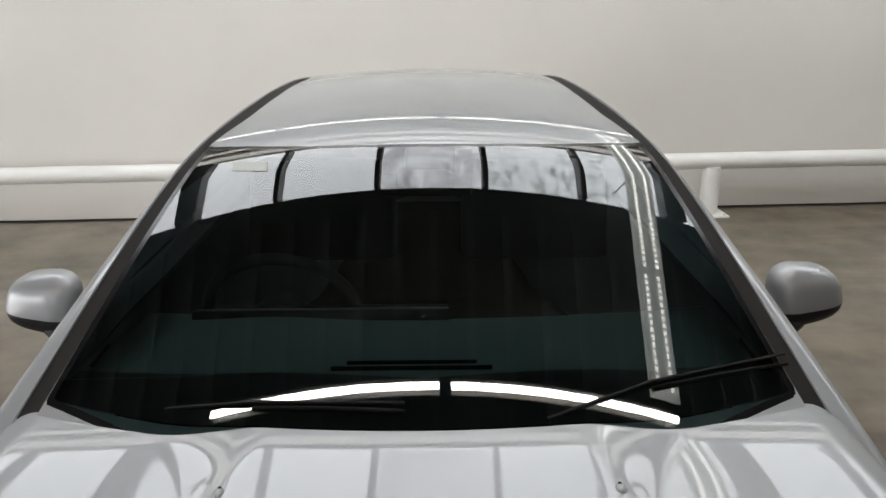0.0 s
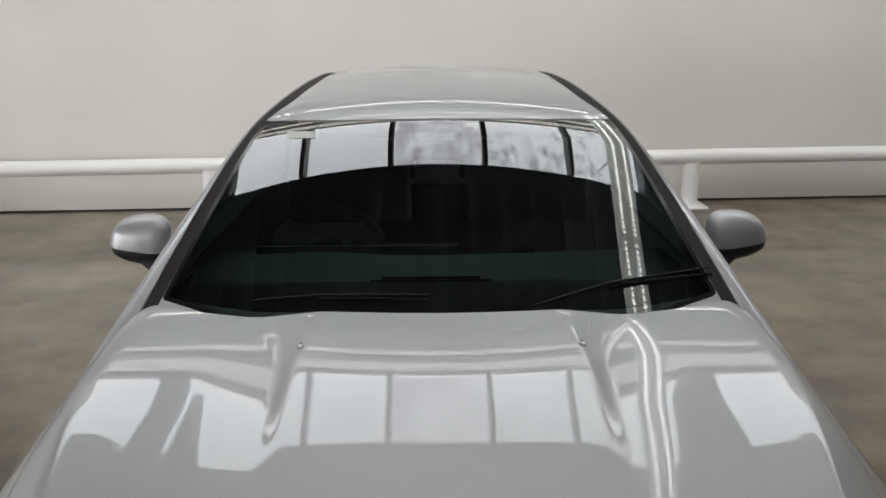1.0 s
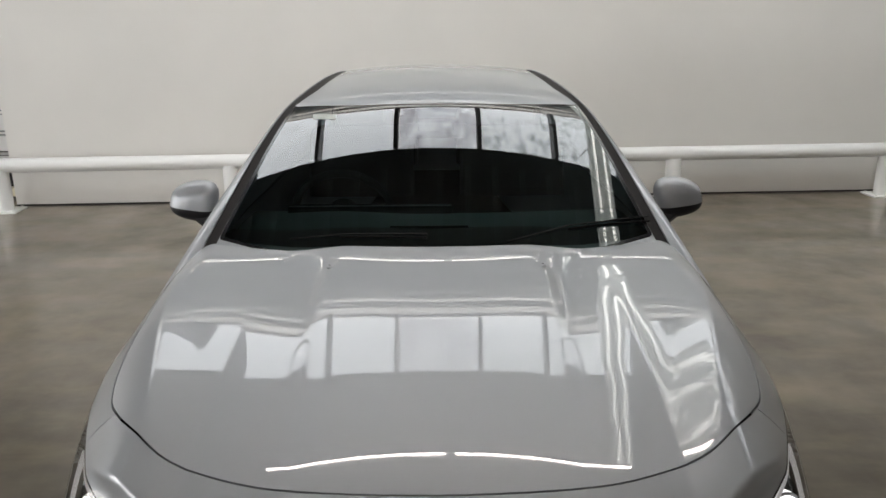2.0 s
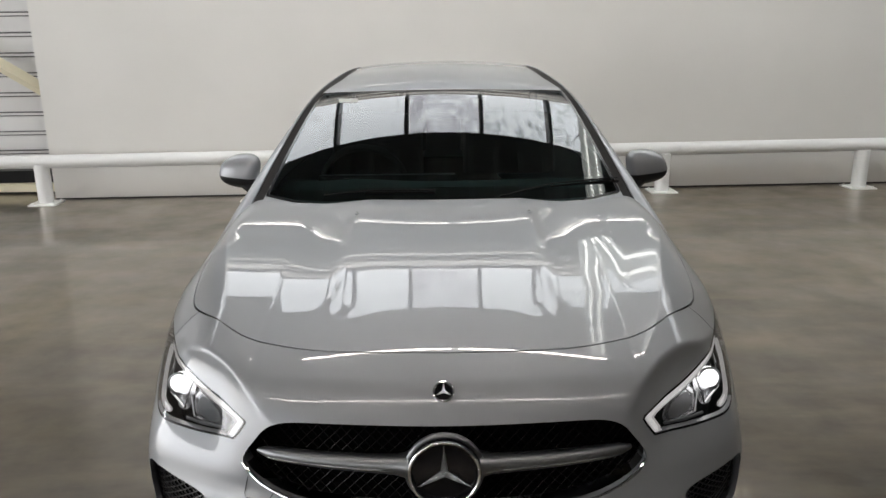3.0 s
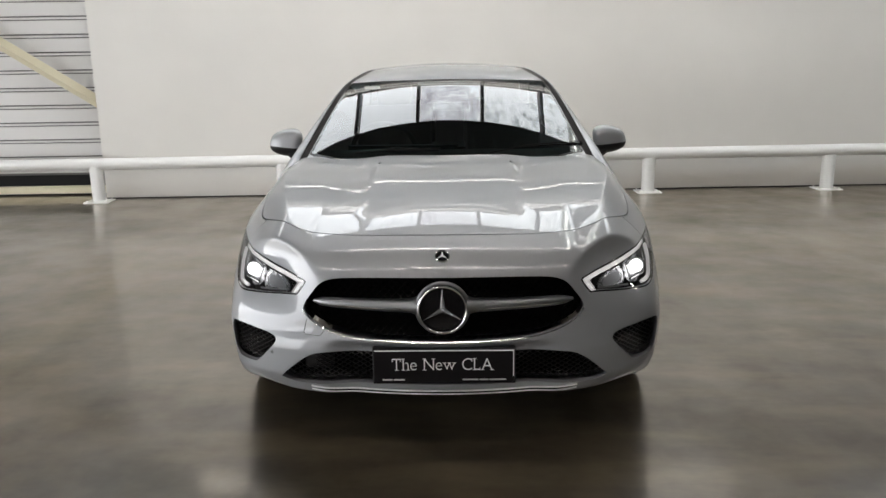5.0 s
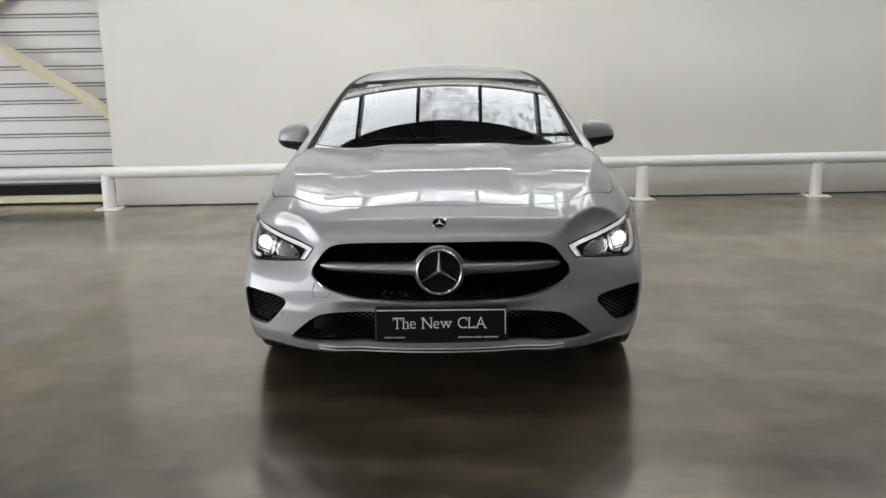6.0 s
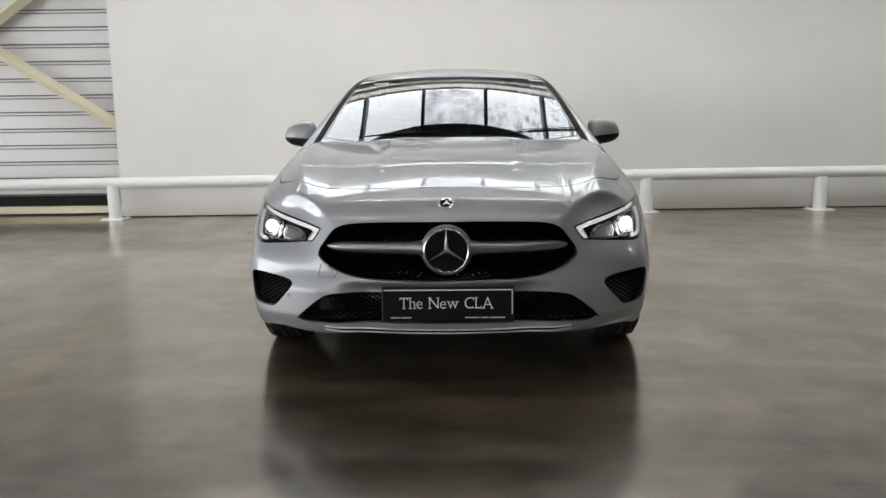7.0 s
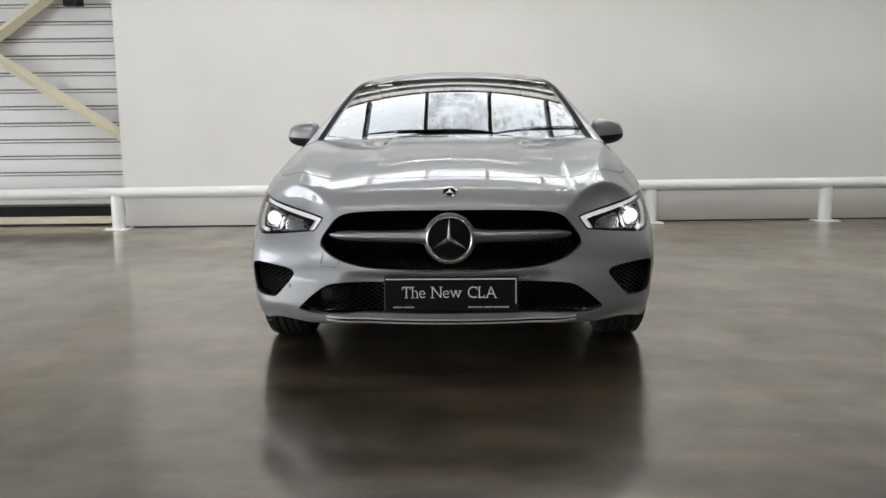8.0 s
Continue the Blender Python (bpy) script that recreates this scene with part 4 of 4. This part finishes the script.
part("tow_cover_gap", tube(bmesh.new(), on_nose(hook, 0.0005), 0.0011, 6), VOID, car)

# number plate holder with its show plate
plate = thing("show_plate", "", "")
plate.parent = car
tagged(plate, "black show plate with white lettering")
PLATE_AT = pose(0.003, 0.012, 0.369, -3, 0, 0)
bm = bmesh.new()
box(bm, -0.258, 0.258, 0.0, 0.035, -0.070, 0.064, bevel=0.005)
bmesh.ops.transform(bm, matrix=PLATE_AT, verts=bm.verts)
part("plate_holder", bm, PLASTIC, plate)
bm = bmesh.new()
box(bm, -0.253, 0.253, -0.003, 0.002, -0.066, 0.06, bevel=0.001)
bmesh.ops.transform(bm, matrix=PLATE_AT, verts=bm.verts)
part("plate_face", bm, PLATE, plate)
bm = bmesh.new()
box(bm, -0.250, 0.250, -0.0045, -0.0031, 0.054, 0.0575)
box(bm, 0.2475, 0.2505, -0.0045, -0.0031, -0.04, 0.0575)
bmesh.ops.transform(bm, matrix=PLATE_AT, verts=bm.verts)
part("plate_border", bm, INK, plate)


# each letter with small feet at its stroke ends, given as fractions of the letter's box
FEET = {"T": ((0.5, 0.0), (0.04, 0.93), (0.96, 0.93)), "h": ((0.1, 0.0), (0.9, 0.0), (0.06, 1.0)), "N": ((0.06, 0.0), (0.05, 1.0), (0.94, 1.0)),
        "w": ((0.06, 1.0), (0.5, 1.0), (0.94, 1.0)), "C": ((0.96, 0.84),), "L": ((0.1, 0.0), (0.1, 1.0), (0.96, 0.06)), "A": ((0.04, 0.0), (0.96, 0.0)), "e": ()}
LETTER = PLATE_AT @ pose(0.0, -0.0042, 0.0, 90, 0, 0)
pen = -0.187
for ch in "The New CLA":
    if ch == " ":
        pen += 0.020
        continue
    curve = bpy.data.curves.new("letter", "FONT")
    curve.body, curve.size, curve.extrude, curve.offset = ch, 0.065, 0.0006, -0.0011
    ob = bpy.data.objects.new("letter", curve)
    me = bpy.data.meshes.new_from_object(ob)
    bpy.data.objects.remove(ob)
    co = np.array([v.co[:] for v in me.vertices])
    lo, hi = co.min(0), co.max(0)
    stretch = 0.93
    me.transform(Matrix.Translation((pen, -0.017, 0)) @ Matrix.Diagonal((stretch, 1, 1, 1)) @ Matrix.Translation((-lo[0], 0, 0)))
    letters = bmesh.new()
    letters.from_mesh(me)
    bpy.data.meshes.remove(me)
    w, h = (hi[0] - lo[0]) * stretch, hi[1]
    for fx, fy in FEET[ch]:
        x, z = pen + fx * w, -0.017 + fy * h
        upright = ch in "TCL" and fx > 0.9 or ch == "T" and fx < 0.1
        a, b = (0.0011, 0.0055) if upright else (0.0065, 0.0010)
        z = min(max(z, -0.017 + b), -0.017 + h - b)
        box(letters, x - a, x + a, z - b, z + b, -0.0006, 0.0007)
    pen += w + 0.0062
    bmesh.ops.transform(letters, matrix=LETTER, verts=letters.verts)
    part("letter", letters, INK, plate, "white serif letter")
for x0, x1 in ((-0.222, -0.186), (-0.182, -0.142), (0.066, 0.122), (0.127, 0.158), (0.163, 0.222)):
    part("print_bar", box(bmesh.new(), x0, x1, -0.0045, -0.0031, -0.0550, -0.0500, m=PLATE_AT), GREYINK, plate)

# headlamps
for sign in (-1, 1):
    lamp = thing("headlight", "", "")
    lamp.parent = car
    tagged(lamp, "lit clear headlight with an angled light strip")
    cover = light_cover.where(lambda c: c[:, 0] * sign > 0)
    lens, border = cover.cut(front(cover, LIGHT, True) + 0.005)
    lens.object("lens", LENS, lamp).visible_shadow = False
    border.object("lens_border", BLACK, lamp)
    cover.pull(0.07).object("housing", DEEPBLACK, lamp, rim=-0.068)

    def plate(name, poly, depth, material, rim=0.0):
        """A piece of the lamp's inside that follows the lens, set back by depth."""
        piece, _ = cover.cut(front(cover, ring_curve(poly, 4), True))
        return piece.pull(depth).object(name, material, lamp, rim=rim)

    plate("light_strip", [(0.822, 0.709), (0.80, 0.704), (0.69, 0.684), (0.60, 0.668), (0.522, 0.651), (0.519, 0.645), (0.546, 0.606), (0.552, 0.604), (0.566, 0.603), (0.567, 0.607), (0.547, 0.636), (0.550, 0.643), (0.69, 0.671), (0.80, 0.692), (0.822, 0.697)], 0.012, STRIP, -0.008)
    plate("light_hook", [(0.850, 0.685), (0.854, 0.645), (0.844, 0.611), (0.826, 0.590), (0.775, 0.587), (0.774, 0.593), (0.777, 0.599), (0.818, 0.603), (0.832, 0.62), (0.841, 0.648), (0.838, 0.685)], 0.016, STRIP, -0.008)
    plate("projector_bezel", [(0.742, 0.672), (0.80, 0.688), (0.848, 0.690), (0.852, 0.65), (0.838, 0.618), (0.80, 0.604), (0.752, 0.610), (0.735, 0.64)], 0.045, BEZEL)
    plate("reflector_bezel", [(0.602, 0.628), (0.632, 0.652), (0.70, 0.665), (0.724, 0.645), (0.705, 0.609), (0.62, 0.606)], 0.040, BEZEL)
    plate("reflector_bowl", [(0.622, 0.628), (0.642, 0.644), (0.69, 0.652), (0.705, 0.640), (0.694, 0.617), (0.632, 0.614)], 0.038, SATIN)

    def inside(points, depth):
        p = np.array([(x * sign, z) for x, z in points])
        y = nose_y(p[:, 0], p[:, 1])
        e = 0.003
        out = []
        for (x, z), v in zip(p, y):
            g = np.array([float(lower_body(x + e, v, z) - lower_body(x - e, v, z)), float(lower_body(x, v + e, z) - lower_body(x, v - e, z)), float(lower_body(x, v, z + e) - lower_body(x, v, z - e))])
            out.append(tuple(np.array([x, v, z]) - depth * g / np.linalg.norm(g)))
        return out

    c = Vector(inside([(0.79, 0.648)], 0.035)[0])
    bm = bmesh.new()
    bmesh.ops.create_uvsphere(bm, u_segments=24, v_segments=14, radius=0.030)
    bmesh.ops.transform(bm, matrix=Matrix.Translation(c), verts=bm.verts)
    part("projector", bm, LAMP, lamp, smooth=True)
    part("projector_ring", torus(bmesh.new(), c + Vector((0, -0.010, 0)), 0.031, 0.004, 40, 8), SATIN, lamp, smooth=True)
    for pts in ([(0.605, 0.628), (0.635, 0.652), (0.70, 0.662), (0.725, 0.64), (0.705, 0.607), (0.62, 0.606), (0.605, 0.628)], [(0.735, 0.665), (0.80, 0.684), (0.842, 0.682), (0.845, 0.64), (0.822, 0.61), (0.745, 0.612), (0.735, 0.665)]):
        part("lamp_frame", tube(bmesh.new(), inside(pts, 0.03), 0.0032, 6), CHROME, lamp, smooth=True)
    bm = tube(bmesh.new(), inside([(0.59, 0.612), (0.66, 0.603), (0.72, 0.598)], 0.02), 0.004, 6)
    part("lamp_trim", bm, SATIN, lamp, smooth=True)

# wheels
tyre_profile = [(0.225, -0.09), (0.262, -0.108), (0.30, -0.106), (0.314, -0.092), (0.317, -0.075)]
for x in (-0.055, -0.02, 0.015, 0.05):
    tyre_profile += [(0.3255, x - 0.012), (0.3165, x - 0.011), (0.3165, x - 0.003), (0.3255, x - 0.002)]
tyre_profile += [(0.317, 0.075), (0.314, 0.092), (0.30, 0.106), (0.262, 0.108), (0.225, 0.09)]
wheel = thing("wheel", "", "")
wheel.parent = car
tagged(wheel, "black tyre on a silver alloy rim")
tread = bmesh.new()
for k in range(56):
    for x0, x1, lean in ((-0.092, -0.068, 0.035), (-0.043, -0.033, 0.0), (-0.008, 0.002, 0.0), (0.027, 0.037, 0.0), (0.068, 0.092, -0.035)):
        a = k * math.tau / 56
        ring = []
        for r in (0.316, 0.3262):
            for x, d in ((x0, 0.0), (x1, lean)):
                for da in (0.0, 0.078):
                    ring.append(tread.verts.new((x, (r - (0.004 if abs(x) > 0.09 else 0)) * math.cos(a + d + da), (r - (0.004 if abs(x) > 0.09 else 0)) * math.sin(a + d + da))))
        for f in ((0, 1, 3, 2), (4, 6, 7, 5), (0, 4, 5, 1), (2, 3, 7, 6), (0, 2, 6, 4), (1, 5, 7, 3)):
            tread.faces.new([ring[i] for i in f])
tagged(part("tread", tread, RUBBER, wheel), kind="stuff")
part("tyre", lathe(bmesh.new(), tyre_profile, (0, 0, 0), 72), RUBBER, wheel, smooth=True)
bm = lathe(bmesh.new(), [(0.226, -0.09), (0.215, -0.085), (0.205, 0.0), (0.215, 0.092), (0.228, 0.094)], (0, 0, 0), 48)
for k in range(5):
    for d in (-0.16, 0.16):
        a = k * math.tau / 5 + d
        tube(bm, [(0.07, 0.045 * math.cos(a - d), 0.045 * math.sin(a - d)), (0.085, 0.13 * math.cos(a), 0.13 * math.sin(a)), (0.08, 0.217 * math.cos(a), 0.217 * math.sin(a))], [0.028, 0.02, 0.022], 8, flat=0.8, up=(1, 0, 0))
lathe(bm, [(0.0, 0.09), (0.05, 0.088), (0.06, 0.06)], (0, 0, 0), 24)
part("rim", bm, SATIN, wheel, smooth=True)
lathed = lathe(bmesh.new(), [(0.02, 0.02), (0.15, 0.02), (0.15, 0.0)], (0, 0, 0), 40)
part("brake_disc", lathed, GASKET, wheel)
wheel.matrix_basis = pose(0.795, AXLES[0], 0.325, 0, 0, 0)
copy_thing(wheel, pose(0.795, AXLES[1], 0.325, 20, 0, 0))
copy_thing(wheel, pose(-0.795, AXLES[0], 0.325, 0, 0, 180))
copy_thing(wheel, pose(-0.795, AXLES[1], 0.325, 30, 0, 180))

# door mirrors
for sign in (-1, 1):
    mirror = thing("door_mirror", "", "")
    mirror.parent = car
    tagged(mirror, "silver door mirror on a black foot")

    def pod(bm, low, high, grow=1.0):
        """The mirror's housing between two heights, a rounded wedge that narrows outwards."""
        n, k = 40, 24
        rings = []
        for j in range(k + 1):
            v = low + (high - low) * j / k
            ring = []
            for i in range(n):
                a = i * math.tau / n
                w = max(1e-4, 1 - abs(v) ** 3.2) ** 0.5
                cx, cy = math.cos(a), math.sin(a)
                px = math.copysign(abs(cx) ** (0.66 if cx > 0 else 0.45), cx) * 0.092 * w
                py = math.copysign(abs(cy) ** 0.8, cy) * (0.075 if cy < 0 else 0.03) * w
                out = px / 0.092
                pz = v * 0.076 * (1 - 0.17 * out) + 0.004 * out
                ring.append(bm.verts.new(((px * grow + 0.914 - 0.018 * v) * sign, 1.815 + py * grow + 0.035 * (out + 1) * 0.5, 1.0 + pz * grow)))
            rings.append(ring)
        for r, t in zip(rings, rings[1:]):
            for i in range(n):
                bm.faces.new((r[i], r[(i + 1) % n], t[(i + 1) % n], t[i]))
        bm.faces.new(rings[0])
        bm.faces.new(rings[-1])
        bmesh.ops.recalc_face_normals(bm, faces=bm.faces)
        return bm
    part("cap", pod(bmesh.new(), -0.30, 1.0), PAINT, mirror, smooth=True)
    part("lower_shell", pod(bmesh.new(), -1.0, -0.31, 0.985), PLASTIC, mirror, smooth=True)
    bm = tube(bmesh.new(), [(0.875 * sign, 1.80, 0.945), (0.85 * sign, 1.785, 0.925), (0.81 * sign, 1.77, 0.895), (0.77 * sign, 1.76, 0.88)], [0.042, 0.038, 0.038, 0.040], 12, flat=0.7)
    part("foot", bm, PLASTIC, mirror, smooth=True)
    bm = bmesh.new()
    box(bm, sign * 0.914 - 0.072, sign * 0.914 + 0.072, 1.848, 1.853, 0.955, 1.045, bevel=0.002)
    part("mirror_glass", bm, CHROME, mirror)

# washer jets at the rear ends of the hood's two lines
for sign in (-1, 1):
    x, y = sign * 0.311, 1.10
    z = float(hood_top(np.float64(0.311), np.float64(y)))
    jet = thing("washer_jet", "", "")
    jet.parent = car
    tagged(jet, "small washer jet on the hood")
    bm = bmesh.new()
    bmesh.ops.create_uvsphere(bm, u_segments=14, v_segments=8, radius=1.0)
    bmesh.ops.transform(bm, matrix=Matrix.Translation((x, y, z)) @ Matrix.Diagonal((0.009, 0.012, 0.005, 1)), verts=bm.verts)
    part("jet_body", bm, PAINT, jet, smooth=True)
    bm = bmesh.new()
    bmesh.ops.create_uvsphere(bm, u_segments=10, v_segments=6, radius=1.0)
    bmesh.ops.transform(bm, matrix=Matrix.Translation((x, y + 0.008, z + 0.003)) @ Matrix.Diagonal((0.0035, 0.004, 0.003, 1)), verts=bm.verts)
    part("nozzle", bm, PLASTIC, jet, smooth=True)

# wipers
def blade(points):
    wiper = thing("wiper", "", "")
    wiper.parent = car
    tagged(wiper, "black windscreen wiper at rest")
    over = [(x, y, screen_z(x, y) + h) for x, y, h in points]
    part("wiper_arm", tube(bmesh.new(), over[1:], 0.0042, 8, flat=0.6), DEEPBLACK, wiper, smooth=True)
    line = []
    for k in range(9):
        x, y = points[0][0] + (points[2][0] - points[0][0]) * k / 8, points[0][1] + (points[2][1] - points[0][1]) * k / 8 - 0.009
        line.append((x, y, screen_z(x, y) + 0.0045))
    part("wiper_blade", tube(bmesh.new(), line, 0.0036, 6, up=(0, 0, 1)), DEEPBLACK, wiper)


blade([(-0.03, 1.285, 0.004), (-0.03, 1.29, 0.006), (-0.30, 1.305, 0.007), (-0.46, 1.315, 0.0)])
blade([(0.70, 1.43, 0.004), (0.70, 1.44, 0.007), (0.42, 1.345, 0.009), (0.22, 1.27, 0.0)])

# inside the car
bm = bmesh.new()
n = 24
rows = []
for j in range(9):
    f = j / 8
    row = []
    for i in range(n + 1):
        x = -0.69 + 1.38 * i / n
        y = 1.31 + 0.24 * x * x + f * (0.50 - 0.12 * x * x)
        z = 0.95 + 0.02 * math.sin(f * 2.6) - 0.015 * f + 0.012 * math.exp(-((x + 0.36) / 0.16) ** 2) * f
        row.append(bm.verts.new((x, y, z)))
    rows.append(row)
last = [bm.verts.new((v.co.x, v.co.y + 0.01, 0.66)) for v in rows[-1]]
rows.append(last)
for r, t in zip(rows, rows[1:]):
    for i in range(n):
        bm.faces.new((r[i], r[i + 1], t[i + 1], t[i]))
dash = part("dashboard", bm, DASH, car, "dark dashboard behind the windscreen", smooth=True)
bm = bmesh.new()
box(bm, -0.56, 0.06, 1.80, 1.82, 0.90, 0.982, bevel=0.004)
part("display", bm, BLACK, dash)
bm = bmesh.new()
box(bm, -0.555, 0.055, 1.798, 1.801, 0.9765, 0.981)
part("display_edge", bm, SATIN, dash)
bm = bmesh.new()
box(bm, -0.19, 0.14, 1.508, 1.516, 0.962, 0.970, bevel=0.002)
box(bm, -0.16, 0.11, 1.535, 1.541, 0.962, 0.970, bevel=0.002)
part("air_slot", bm, VOID, dash)
bm = torus(bmesh.new(), (0, 0, 0), 0.185, 0.015, 48, 10)
tube(bm, [(-0.18, 0, 0), (0.18, 0, 0)], 0.014, 8)
tube(bm, [(0, 0, 0), (0, 0, -0.18)], 0.016, 8)
lathe(bm, [(0.0, -0.02), (0.05, -0.015), (0.06, 0.01)], (0, 0, 0), 24, Matrix.Rotation(radians(90), 4, "Z"))
bmesh.ops.transform(bm, matrix=pose(-0.36, 1.90, 0.93, 25, 0, 0), verts=bm.verts)
part("steering_wheel", bm, CABIN, car, smooth=True)
for x in (-0.36, 0.36):
    for y in (2.3, 3.1):
        seat = thing("seat", "", "")
        seat.parent = car
        tagged(seat, "black car seat")
        bm = box(bmesh.new(), x - 0.25, x + 0.25, y - 0.25, y + 0.25, 0.55, 0.72, bevel=0.04)
        part("cushion", bm, CABIN, seat, smooth=True)
        bm = box(bmesh.new(), -0.25, 0.25, -0.06, 0.06, 0, 0.52, bevel=0.05, m=pose(x, y + 0.26, 0.66, -18, 0, 0))
        part("backrest", bm, CABIN, seat, smooth=True)
        bm = box(bmesh.new(), -0.12, 0.12, -0.05, 0.05, 0.52, 0.68, bevel=0.04, m=pose(x, y + 0.26, 0.66, -16, 0, 0))
        part("headrest", bm, CABIN, seat, smooth=True)
bm = box(bmesh.new(), -0.07, 0.07, 1.92, 2.0, 1.235, 1.275, bevel=0.015)
part("sensor_pod", bm, CABIN, car, smooth=True)
bm = box(bmesh.new(), -0.12, 0.12, 2.0, 2.02, 1.20, 1.26, bevel=0.009)
part("interior_mirror", bm, CABIN, car, smooth=True)
bm = bmesh.new()
quad = [bm.verts.new((x, y, screen_z(x, y) + 0.0015)) for x, y in ((-0.475, 1.985), (-0.385, 1.965), (-0.38, 1.925), (-0.47, 1.945))]
bm.faces.new(quad)
part("windscreen_sticker", bm, STICKER, car)
